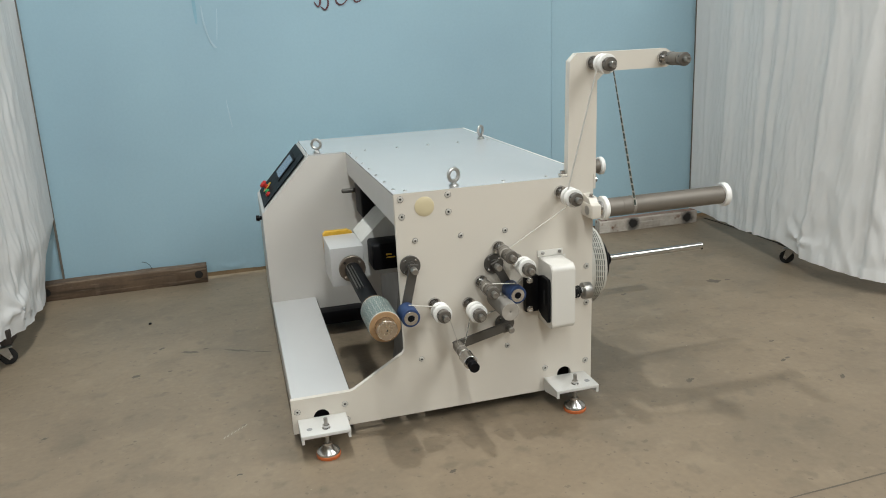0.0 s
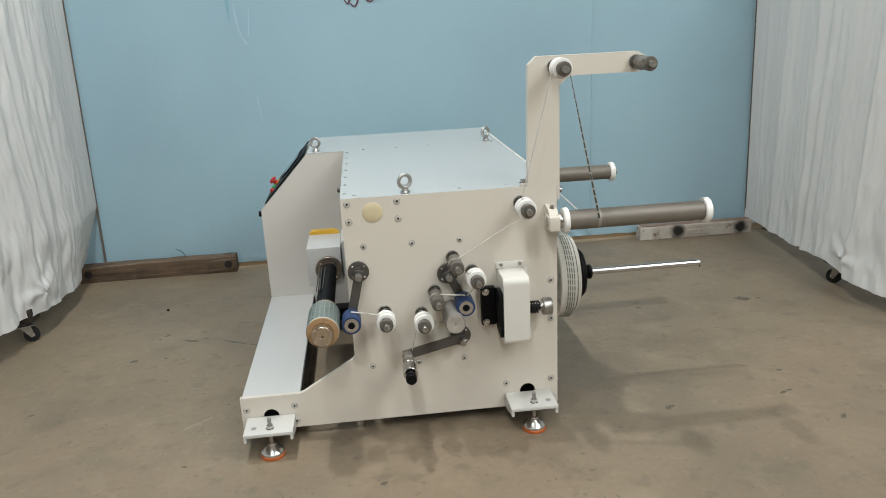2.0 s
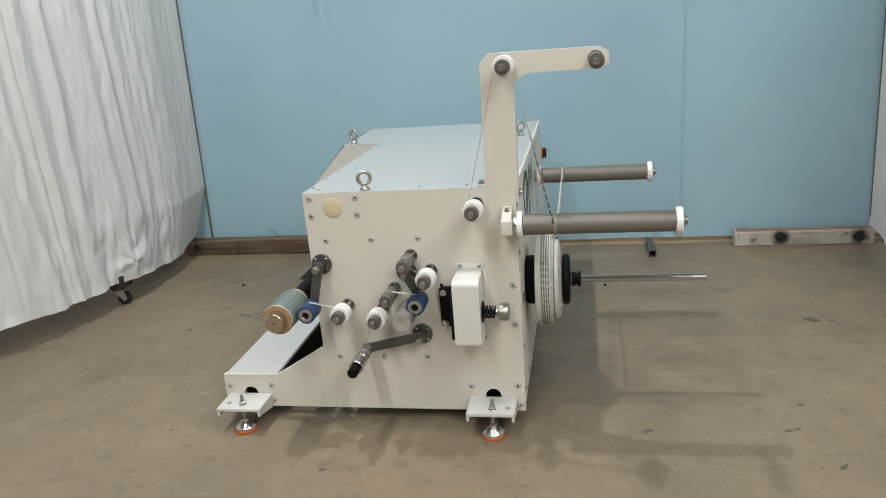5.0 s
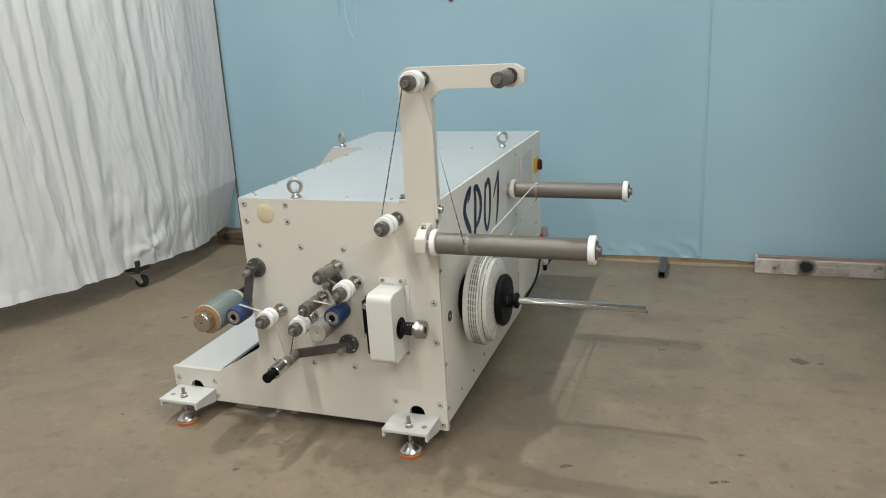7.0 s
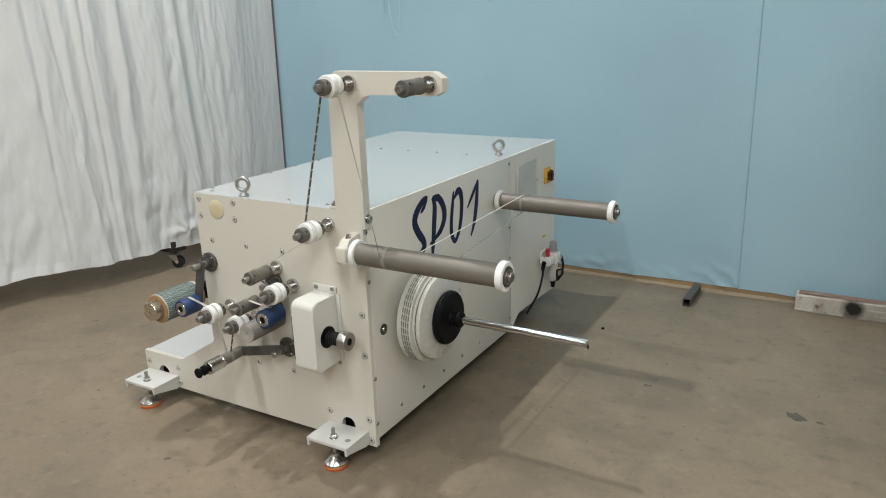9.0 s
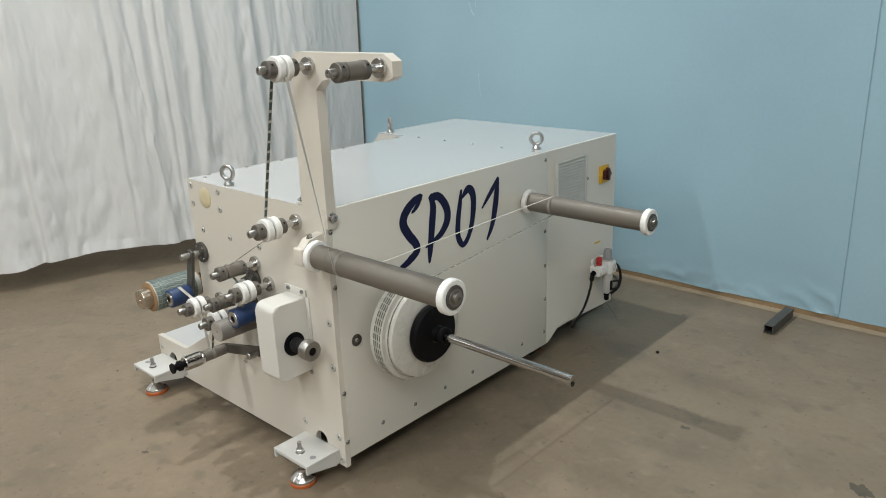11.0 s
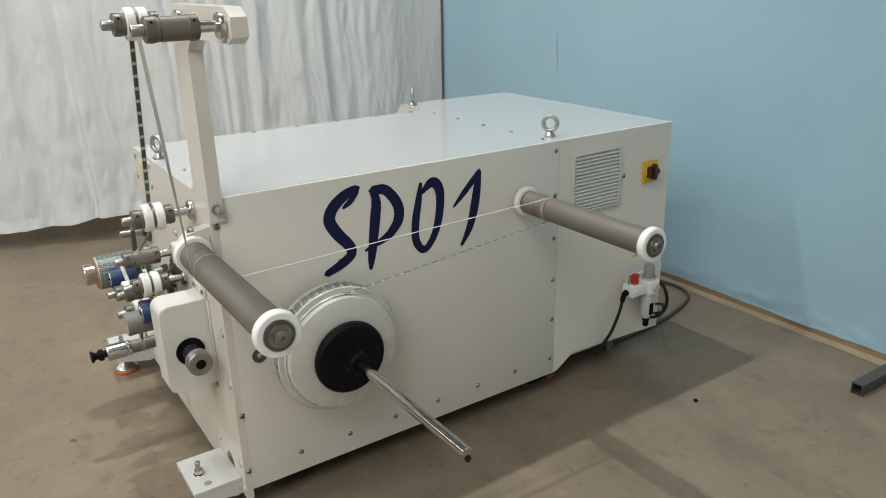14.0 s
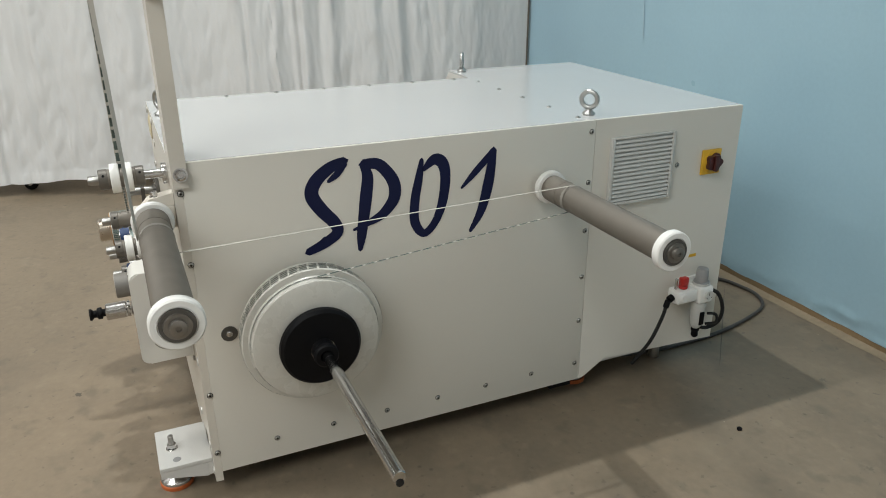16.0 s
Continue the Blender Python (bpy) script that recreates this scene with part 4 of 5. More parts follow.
part("bracket_disc", Build().lathe((1.2805, 2.478, 0.829), (-1, 0, 0), [(0, 0), (0, 0.019), (0.0015, 0.0185), (0.0015, 0.008), (0.0005, 0.0075), (0.0005, 0)], 28), DULL, bracket, "dull steel spindle end")

# reel shaft on the right face
SY, SZ = 2.811, 0.502
reel_shaft = part("reel_shaft", Build().rod((1.335, SY, SZ), (2.04, SY + 0.003, SZ), 0.0145, 28, 0.002), SHINY, machine, "long polished steel shaft")
part("rear_disc", Build().lathe((1.336, SY, SZ), (1, 0, 0), [(0, 0.015), (0, 0.095), (0.012, 0.10), (0.038, 0.10), (0.038, 0.015)], 48), BLACK, reel_shaft, "black rear disc")
part("clamp_disc", Build().lathe((1.482, SY, SZ), (1, 0, 0), [(0, 0.016), (0, 0.098), (0.008, 0.103), (0.020, 0.102), (0.028, 0.095), (0.030, 0.05), (0.032, 0.03), (0.050, 0.028), (0.052, 0.022), (0.056, 0.022), (0.058, 0.031), (0.068, 0.031), (0.072, 0.027), (0.072, 0.016)], 48), BLACK, reel_shaft, "black clamping disc with hub")
part("grip_ring", Build().lathe((1.515, SY, SZ), (1, 0, 0), [(0, 0.0285), (0, 0.0305), (0.002, 0.0305), (0.002, 0.0285)], 36), STEEL, reel_shaft)
part("shaft_plug", Build().rod((2.0405, SY + 0.003, SZ - 0.012), (2.042, SY + 0.003, SZ - 0.012), 0.008, 14), RUBBER, reel_shaft)
plug = part("round_plug", Build().lathe((RX + 0.0005, 2.614, 0.50), (1, 0, 0), [(0, 0), (0, 0.021), (0.002, 0.021), (0.002, 0)], 28), DARKMETAL, machine, "dark round plug")
part("plug_screw", Build().lathe((RX + 0.0027, 2.614, 0.50), (1, 0, 0), [(0, 0), (0, 0.009), (0.002, 0.008), (0.003, 0.0055), (0.003, 0.003), (0.001, 0.0025), (0.001, 0)], 18), STEEL, plug, "small steel screw")

# screws
CSK = Build().lathe((0, 0, 0), (0, -1, 0), [(0, 0), (0, 0.0127), (0.0006, 0.0125), (0.0004, 0.0117), (0.0026, 0.0112), (0.0030, 0.0105), (0.0030, 0.0046), (0.0014, 0.0040), (0.0014, 0)], 20).mesh("screw")
BUT = Build().lathe((0, 0, 0), (0, -1, 0), [(0, 0), (0, 0.0112), (0.0006, 0.0110), (0.0006, 0.0101), (0.003, 0.0092), (0.0045, 0.0066), (0.0045, 0.0038), (0.002, 0.0034), (0.002, 0)], 16).mesh("screw")
RIV = Build().lathe((0, 0, 0), (0, -1, 0), [(0, 0), (0, 0.0082), (0.0004, 0.0080), (0.0004, 0.0068), (0.0022, 0.0062), (0.0036, 0.0045), (0.0036, 0.0028), (0.0016, 0.0024), (0.0016, 0)], 14).mesh("screw")
# dark socket and a dark joint round each head
for me, socket, head in ((CSK, 0.0040, 0.0117), (BUT, 0.0038, 0.0100), (RIV, 0.0027, 0.0066)):
    me.materials.append(DULL if me == RIV else SCREWS)
    me.materials.append(SOCKET)
    for f in me.polygons:
        r = sum(math.hypot(me.vertices[v].co.x, me.vertices[v].co.z) for v in f.vertices) / len(f.vertices)
        if r < socket or (r > head and abs(f.normal.y) > 0.9):
            f.material_index = 1


def screw(me, m):
    o = new("screw", me)
    o.parent = machine
    o.matrix_basis = m


for x, z in ((0.549, 0.937), (0.551, 0.870), (0.732, 0.937), (0.732, 0.871), (1.122, 0.158), (1.305, 0.163), (0.096, 0.147), (0.280, 0.149), (1.306, 0.581), (1.307, 0.423), (0.284, 0.082), (1.312, 0.080)):
    screw(CSK, pose(x, FY - 0.0002, z))
for x in (0.597, 0.777, 0.957):
    for z in (0.773, 0.287):
        screw(BUT, pose(x, FY - 0.0002, z))
for x, z in ((1.034, 0.586), (1.035, 0.533)):
    part("drilled_hole", Build().rod((x, FY - 0.001, z), (x, FY, z), 0.006, 14), BLACK, machine)
for k in range(8):
    screw(RIV, pose(RX + 0.0002, 2.543 + 0.1625 * k, 0.149, 0, 0, 90))
for z in (0.304, 0.457, 0.611, 0.764, 0.917):
    screw(RIV, pose(RX + 0.0002, 3.685, z, 0, 0, 90))
for z in (0.331, 0.704, 0.886):
    screw(RIV, pose(RX + 0.0002, 2.545, z, 0, 0, 90))
screw(RIV, pose(RX + 0.0002, 4.012, 0.778, 0, 0, 90))
for x, y in [(0.542, 2.615 + 0.1655 * k) for k in range(7)] + [(0.625 + 0.165 * k, 3.668) for k in range(5)] + [(0.578, 2.575), (0.97, 2.575), (1.15, 2.575)]:
    screw(RIV, pose(x, y, TOP + 0.0042, -90, 0, 0))

# ivory cap on the front plate
part("round_cap", Build().lathe((0.640, FY - 0.0005, 0.901), (0, -1, 0), [(0, 0), (0, 0.038), (0.0015, 0.0375), (0.004, 0.031), (0.0055, 0.018), (0.006, 0)], 36), IVORY, machine, "round ivory plastic cap")


# eye bolts
def eye_bolt(x, y, turn):
    n = 28
    b = Build().tube([(0.0235 * math.cos(k * math.tau / n), 0, 0.045 + 0.0235 * math.sin(k * math.tau / n)) for k in range(n)], 0.0075, 12, True)
    b.lathe((0, 0, 0), (0, 0, 1), [(0, 0), (0, 0.018), (0.007, 0.018), (0.010, 0.014), (0.016, 0.010), (0.02, 0)], 24)
    o = part("eye_bolt", b, GALV, machine, "galvanised steel lifting eye", 60)
    o.matrix_basis = pose(x, y, TOP + 0.0045, 0, 0, turn)


eye_bolt(0.766, 2.558, 22)
eye_bolt(0.385, 3.715, -28)
eye_bolt(1.264, 3.718, 40)


# levelling feet
def levelling_foot(x, mirror):
    m = -1 if mirror else 1
    br = part("foot_bracket", Build().box((x - 0.095, 2.392, 0.102), (x + 0.090, 2.5295, 0.115), 0.0015).box((x - 0.095, 2.517, 0.062), (x + 0.090, 2.5295, 0.1015)), BRACKETWHITE, machine, "white angle bracket")
    for gx in (x - 0.094, x + 0.079):
        part("gusset", Build().prism([(2.393, 0.1015), (2.393, 0.082), (2.408, 0.082), (2.512, 0.058), (2.5165, 0.058), (2.5165, 0.1015)], "x", gx, gx + 0.01), BRACKETWHITE, br)
    fx, fy = x + 0.002, 2.432
    part("threaded_stud", Build().rod((fx, fy, 0.04), (fx, fy, 0.158), 0.0075, 16, 0.002), DULL, br, "threaded steel stud")
    for za, zb, r in ((0.1155, 0.117, 0.016), (0.1175, 0.131, 0.0135), (0.083, 0.095, 0.0125)):
        part("nut", Build().rod((fx, fy, za), (fx, fy, zb), r, 6 if r < 0.015 else 20, 0.0015), STEEL, br)
    part("slot", Build().lathe((x - 0.06 * m, 2.44, 0.1152), (0, 0, 1), [(0, 0), (0, 0.011), (0.0006, 0.011), (0.0006, 0)], 20), MIDGREY, br)
    part("foot_plate", Build().lathe((fx, fy, 0.014), (0, 0, 1), [(0, 0), (0, 0.044), (0.006, 0.0445), (0.009, 0.043), (0.020, 0.026), (0.030, 0.015), (0.040, 0.014), (0.042, 0.010), (0.042, 0)], 36), STEEL, br, "domed chrome foot")
    part("foot_pad", Build().lathe((fx, fy, 0.0), (0, 0, 1), [(0, 0), (0, 0.045), (0.003, 0.046), (0.011, 0.046), (0.0135, 0.044), (0.0135, 0)], 36), ORANGE, br, "orange rubber pad")


levelling_foot(0.190, False)
levelling_foot(1.210, True)
rear = part("rear_foot_bracket", Build().prism([(3.70, 0.1), (3.79, 0.118), (3.79, 0.128), (3.70, 0.11)], "x", 1.12, 1.30), WHITE, machine, "white rear bracket")
part("rear_foot", Build().lathe((1.205, 3.76, 0), (0, 0, 1), [(0, 0), (0, 0.044), (0.013, 0.044), (0.013, 0.040), (0.03, 0.018), (0.05, 0.012), (0.119, 0.010), (0.119, 0)], 32), STEEL, rear, "chrome levelling foot")
part("rear_pad", Build().lathe((1.205, 3.76, 0.0005), (0, 0, 1), [(0, 0), (0, 0.046), (0.0125, 0.046), (0.0125, 0)], 32), ORANGE, rear, "orange rubber pad")
for fx, fy in ((0.2, 4.12), (1.2, 4.12)):
    part("rear_leg", Build().rod((fx, fy, 0.0), (fx, fy, 0.1195), 0.02, 16), DULL, machine)

# the top falls a little toward the back
for ob in machine.children_recursive:
    if ob.name.split(".")[0] in ("top_cover", "rear_cabinet", "side_panel", "rear_side_panel", "side_skirt"):
        for v in ob.data.vertices:
            if v.co.z > 0.9:
                v.co.z -= 0.008 * (v.co.y - FY)
    elif ob.location.z > 0.95:
        ob.location.z -= 0.008 * (ob.location.y - FY)

# lettering on the side panel
letters = part("lettering", Build().box((RX + 0.0002, 2.99, 0.80), (RX + 0.0006, 2.994, 0.804)), NAVY, machine, "navy brush-style letters SP01")
for name, strokes in (
    ("letter_s", [[(2.945, 0.918, 0.020), (2.907, 0.906, 0.026), (2.868, 0.876, 0.030), (2.854, 0.840, 0.031), (2.876, 0.798, 0.030), (2.909, 0.757, 0.028), (2.914, 0.729, 0.026), (2.878, 0.705, 0.024), (2.834, 0.688, 0.018)], [(2.944, 0.912, 0.014), (2.922, 0.886, 0.016), (2.899, 0.870, 0.008)], [(2.880, 0.722, 0.006), (2.868, 0.706, 0.012)]]),
    ("letter_p", [[(2.990, 0.905, 0.014), (3.003, 0.871, 0.026), (2.996, 0.813, 0.029), (2.987, 0.755, 0.026), (2.979, 0.707, 0.022), (2.974, 0.671, 0.010)], [(2.992, 0.903, 0.024), (3.035, 0.898, 0.026), (3.072, 0.850, 0.029), (3.074, 0.804, 0.029), (3.046, 0.767, 0.024), (3.014, 0.749, 0.018), (2.959, 0.730, 0.006)]]),
    ("digit_zero", [[(3.154, 0.897, 0.010), (3.145, 0.847, 0.020), (3.133, 0.788, 0.023), (3.131, 0.726, 0.023), (3.157, 0.689, 0.020), (3.190, 0.716, 0.020), (3.213, 0.772, 0.024), (3.222, 0.839, 0.026), (3.214, 0.880, 0.028), (3.190, 0.893, 0.026), (3.158, 0.868, 0.010)]]),
    ("digit_one", [[(3.270, 0.803, 0.006), (3.309, 0.841, 0.017), (3.362, 0.892, 0.018)], [(3.366, 0.900, 0.018), (3.353, 0.811, 0.028), (3.331, 0.730, 0.023), (3.298, 0.674, 0.010)]])):
    glyph = Build()
    for k, pts in enumerate(strokes):
        stroke(glyph, [(a, b, w * 1.16) for a, b, w in pts], lambda a, b, k=k: (RX + 0.0012 + 0.0003 * k, a, b))
    part(name, glyph, NAVY, letters)

# louvred vent, main switch and sticker
vent = part("louvre_vent", Build().box((RX + 0.0003, 3.752, 0.682), (RX + 0.006, 3.984, 0.892), 0.002), LOUVRE, machine, "light grey louvred vent")
for k in range(15):
    z = 0.694 + 0.0128 * k
    part("slat", Build().prism([(RX + 0.0062, z + 0.0108), (RX + 0.014, z + 0.0025), (RX + 0.014, z), (RX + 0.0062, z + 0.0065)], "y", 3.764, 3.972), LOUVRE, vent)
part("vent_backing", Build().box((RX + 0.0061, 3.766, 0.692), (RX + 0.0066, 3.970, 0.884)), LOUVRE, vent)
for lo, hi in (((3.752, 0.682), (3.763, 0.892)), ((3.973, 0.682), (3.984, 0.892)), ((3.7635, 0.682), (3.9725, 0.691)), ((3.7635, 0.886), (3.9725, 0.892))):
    part("vent_frame", Build().box((RX + 0.0063, lo[0], lo[1]), (RX + 0.015, hi[0], hi[1]), 0.002), LOUVRE, vent)
switch = part("main_switch", Build().box((RX + 0.0003, 4.105, 0.735), (RX + 0.010, 4.178, 0.815), 0.003), YELLOW, machine, "yellow main switch plate")
part("switch_seat", Build().lathe((RX + 0.0105, 4.142, 0.776), (1, 0, 0), [(0, 0), (0, 0.034), (0.003, 0.034), (0.004, 0.031), (0.004, 0)], 32), YELLOW, switch, "round yellow seat")
LOBES = [(4.142 + (0.0275 + 0.0035 * math.cos(5 * k * math.tau / 40)) * math.cos(k * math.tau / 40), 0.776 + (0.0275 + 0.0035 * math.cos(5 * k * math.tau / 40)) * math.sin(k * math.tau / 40)) for k in range(40)]
part("switch_knob", Build().prism(LOBES, "x", RX + 0.0148, RX + 0.028).box((RX + 0.0282, 4.133, 0.750), (RX + 0.036, 4.151, 0.802), 0.003), DARKRED, switch, "dark red rotary knob")
part("sticker", Build().box((RX + 0.0003, 4.085, 0.449), (RX + 0.001, 4.135, 0.459)), YELLOW, machine, "small yellow sticker")

# air filter regulator
reg = part("air_regulator", Build().box((1.3345, 4.06, 0.29), (1.3445, 4.15, 0.38)).box((1.345, 4.104, 0.306), (1.410, 4.163, 0.366), 0.008, 3), NYLON, machine, "white air filter regulator")
part("valve_body", Build().box((1.348, 4.022, 0.318), (1.402, 4.102, 0.362), 0.005).lathe((1.402, 4.045, 0.340), (1, 0, 0), [(0, 0), (0, 0.014), (0.006, 0.013), (0.006, 0)], 20), NYLON, reg, "white valve body")
part("regulator_cap", Build().lathe((1.378, 4.133, 0.3665), (0, 0, 1), [(0, 0), (0, 0.025), (0.006, 0.026), (0.010, 0.026), (0.012, 0.021), (0.052, 0.0195), (0.056, 0.017), (0.057, 0)], 28), MIDGREY, reg, "grey pressure cap")
part("cap_ring", Build().lathe((1.378, 4.133, 0.3668), (0, 0, 1), [(0, 0.0262), (0, 0.0285), (0.007, 0.0285), (0.007, 0.0262)], 28), LOUVRE, reg, "pale lock ring")
part("pressure_gauge", Build().lathe((1.4105, 4.140, 0.337), (1, 0, 0), [(0, 0), (0, 0.016), (0.006, 0.016), (0.007, 0.014), (0.0055, 0.0135), (0.0055, 0)], 24), LOUVRE, reg, "small round pressure gauge")
part("gauge_needle", Build().box((1.4162, 4.1385, 0.336), (1.4166, 4.1405, 0.348)).box((1.4162, 4.130, 0.327), (1.4166, 4.134, 0.329)).box((1.4162, 4.147, 0.327), (1.4166, 4.151, 0.329)), BLACK, reg)
part("filter_bowl", Build().lathe((1.378, 4.133, 0.3055), (0, 0, -1), [(0, 0), (0, 0.024), (0.012, 0.026), (0.018, 0.026), (0.019, 0.0235), (0.082, 0.022), (0.098, 0.016), (0.104, 0.010), (0.104, 0)], 28), LOUVRE, reg, "translucent grey filter bowl")
part("bowl_window", Build().box((1.399, 4.124, 0.222), (1.4045, 4.142, 0.270), 0.002), BLACK, reg, "dark sight slot")
part("drain", Build().lathe((1.378, 4.133, 0.201), (0, 0, -1), [(0, 0), (0, 0.013), (0.008, 0.014), (0.012, 0.011), (0.028, 0.012), (0.034, 0.008), (0.034, 0)], 18), BLACK, reg, "black drain")
part("shutoff_valve", Build().rod((1.375, 4.06, 0.3625), (1.375, 4.06, 0.372), 0.015, 16, 0.002).box((1.366, 4.046, 0.3725), (1.386, 4.074, 0.402), 0.004), RED, reg, "red shut-off knob")
part("exhaust_plug", Build().rod((1.372, 4.033, 0.3625), (1.372, 4.033, 0.400), 0.005, 12, 0.001), STEEL, reg, "small steel plug")
part("fitting", Build().rod((1.375, 4.0215, 0.338), (1.376, 4.004, 0.330), 0.012, 14, 0.002).rod((1.376, 4.004, 0.330), (1.378, 3.994, 0.305), 0.010, 14, 0.002), BLACK, reg, "black elbow fitting")


def arc(points, n=8):
    out = []
    for i in range(len(points) - 1):
        p0, p1, p2, p3 = (points[max(i - 1, 0)], points[i], points[i + 1], points[min(i + 2, len(points) - 1)])
        for k in range(n):
            t = k / n
            out.append(tuple(0.5 * (2 * b + (c - a) * t + (2 * a - 5 * b + 4 * c - d) * t * t + (3 * b - a - 3 * c + d) * t ** 3) for a, b, c, d in zip(p0, p1, p2, p3)))
    return out + [tuple(points[-1])]


part("short_hose", Build().tube(arc([(1.378, 3.995, 0.31), (1.38, 3.982, 0.27), (1.365, 3.955, 0.18), (1.315, 3.93, 0.075)]), 0.006, 8), RUBBER, reg, "short black hose")
part("loop_hose", Build().tube(arc([(1.39, 4.164, 0.345), (1.40, 4.195, 0.325), (1.40, 4.222, 0.265), (1.395, 4.215, 0.215), (1.385, 4.18, 0.195), (1.38, 4.15, 0.20)]), 0.0065, 8), RUBBER, reg, "black hose loop")
part("small_loop", Build().tube(arc([(1.40, 4.158, 0.26), (1.41, 4.185, 0.255), (1.41, 4.19, 0.225), (1.39, 4.162, 0.215)]), 0.005, 8), RUBBER, reg, "small black hose loop")
air_hose = thing("air_hose", "dark hose running over the floor to the wall", "hose")
part("hose", Build().tube(arc([(1.10, 3.80, 0.0085), (1.155, 3.98, 0.0085), (1.185, 4.15, 0.0085), (1.185, 4.31, 0.0085), (1.175, 4.46, 0.0085), (1.13, 4.65, 0.0085), (1.075, 4.78, 0.0085), (0.99, 4.838, 0.0085), (0.90, 4.842, 0.0085), (0.78, 4.80, 0.0085), (0.66, 4.62, 0.0085)]), 0.0075, 8), material("dark_grey_hose", (0.06, 0.055, 0.05), 0.5), air_hose)

# control panel on the sloping shoulder
P0, P1 = Vector((0.08, 0, 0.668)), Vector((0.336, 0, TOP - 0.0035))
ALONG = (P1 - P0).normalized()
OUT = Vector((-ALONG.z, 0, ALONG.x))
SL = (P1 - P0).length


def slope(s, y, h):
    v = P0 + ALONG * s + OUT * h
    return (v.x, y, v.z)


def slab(s0, s1, y0, y1, h0, h1):
    b = Build()
    vs = [b.bm.verts.new(slope(s, y, h)) for s in (s0, s1) for y in (y0, y1) for h in (h0, h1)]
    for q in ((0, 1, 3, 2), (4, 6, 7, 5), (0, 4, 5, 1), (2, 3, 7, 6), (0, 2, 6, 4), (1, 5, 7, 3)):
        b.bm.faces.new([vs[i] for i in q])
    bmesh.ops.bevel(b.bm, geom=b.bm.edges[:], offset=min(0.002, abs(h1 - h0) * 0.3), segments=2, affect="EDGES")
    return b


panel = part("control_panel", slab(0.025, SL - 0.02, 3.74, 4.19, 0.0005, 0.006), BLACK, machine, "black control panel")
part("display_bezel", slab(0.165, 0.315, 3.86, 4.10, 0.0065, 0.012), BLACK, panel, "black display bezel")
part("display", slab(0.18, 0.30, 3.88, 4.08, 0.0122, 0.0135), SCREEN, panel, "blue-grey display")
part("emergency_plate", Build().lathe(slope(0.085, 4.05, 0.0065), OUT, [(0, 0), (0, 0.032), (0.002, 0.032), (0.002, 0)], 28), YELLOW, panel, "yellow emergency plate")
part("emergency_stop", Build().lathe(slope(0.085, 4.05, 0.009), OUT, [(0, 0), (0, 0.012), (0.018, 0.013), (0.019, 0.022), (0.028, 0.022), (0.034, 0.016), (0.036, 0)], 28), RED, panel, "red emergency stop button")
part("start_button", Build().lathe(slope(0.08, 3.94, 0.0065), OUT, [(0, 0), (0, 0.014), (0.006, 0.014), (0.006, 0.011), (0.013, 0.011), (0.015, 0)], 24), GREEN, panel, "green start button")
part("stop_button", Build().lathe(slope(0.08, 3.86, 0.0065), OUT, [(0, 0), (0, 0.014), (0.006, 0.014), (0.006, 0.011), (0.013, 0.011), (0.015, 0)], 24), RED, panel, "red stop button")
part("side_knob", Build().lathe((0.0795, 3.80, 0.625), (-1, 0, 0), [(0, 0), (0, 0.010), (0.012, 0.010), (0.013, 0.015), (0.028, 0.015), (0.03, 0.012), (0.03, 0)], 20), BLACK, machine, "small black knob")


# ---- label reel on the right, small wound reel on the left, and the web ----
def marks_round(build, o, axis, r, d0, d1, count, fill, phase=0.0, steps=2):
    """Printed marks as a ring of small patches on a drum."""
    a = Vector(axis).normalized()
    u = Vector((0, 0, 1)) if abs(a.z) < 0.9 else Vector((1, 0, 0))
    u = (u - a * u.dot(a)).normalized()
    v = a.cross(u)
    o = Vector(o)
    for k in range(count):
        a0 = (k + phase) * math.tau / count
        for s in range(steps):
            b0 = a0 + math.tau / count * fill * s / steps
            b1 = a0 + math.tau / count * fill * (s + 1) / steps
            q = [(d0, b0), (d1, b0), (d1, b1), (d0, b1)]
            build.bm.faces.new([build.bm.verts.new(o + a * d + (u * math.cos(t) + v * math.sin(t)) * r) for d, t in q])
    return build


reel = thing("label_reel", "wide white reel of printed label strips on a steel shaft", "label reel")
part("paper_body", Build().lathe((1.378, SY, SZ), (1, 0, 0), [(0, 0.04), (0, 0.176), (0.004, 0.180), (0.056, 0.183), (0.061, 0.181), (0.063, 0.168), (0.069, 0.165), (0.088, 0.161), (0.092, 0.152), (0.101, 0.11), (0.103, 0.04)], 96), PAPER, reel, "wound white label paper")
pm = Build()
for i, d in enumerate((0.024, 0.033, 0.042, 0.051)):
    marks_round(pm, (1.378, SY, SZ), (1, 0, 0), 0.1838, d, d + 0.0042, 46, 0.80, 0.06 * i)
marks_round(pm, (1.378, SY, SZ), (1, 0, 0), 0.1656, 0.0705, 0.0745, 40, 0.9)
tagged(part("print_pattern", pm, GREYINK, reel, "rows of dark green printed marks"), kind="stuff")

spool = thing("wound_label_roll", "small roll of green printed labels on a brown cardboard core", "label roll")
part("core", Build().lathe((AX, 2.358, AZ), (0, 1, 0), [(0, 0.0385), (0, 0.056), (0.002, 0.0578), (0.0038, 0.0578), (0.0039, 0.053), (0.2, 0.053), (0.2, 0.0385), (0, 0.0385)], 48), CARD, spool, "brown cardboard core")
part("paper_body", Build().lathe((AX, 2.362, AZ), (0, 1, 0), [(0, 0.0532), (0, 0.0575), (0.003, 0.0590), (0.172, 0.0590), (0.185, 0.055), (0.19, 0.0532), (0, 0.0532)], 64), PAPER, spool, "wound white label paper")
pm = Build()
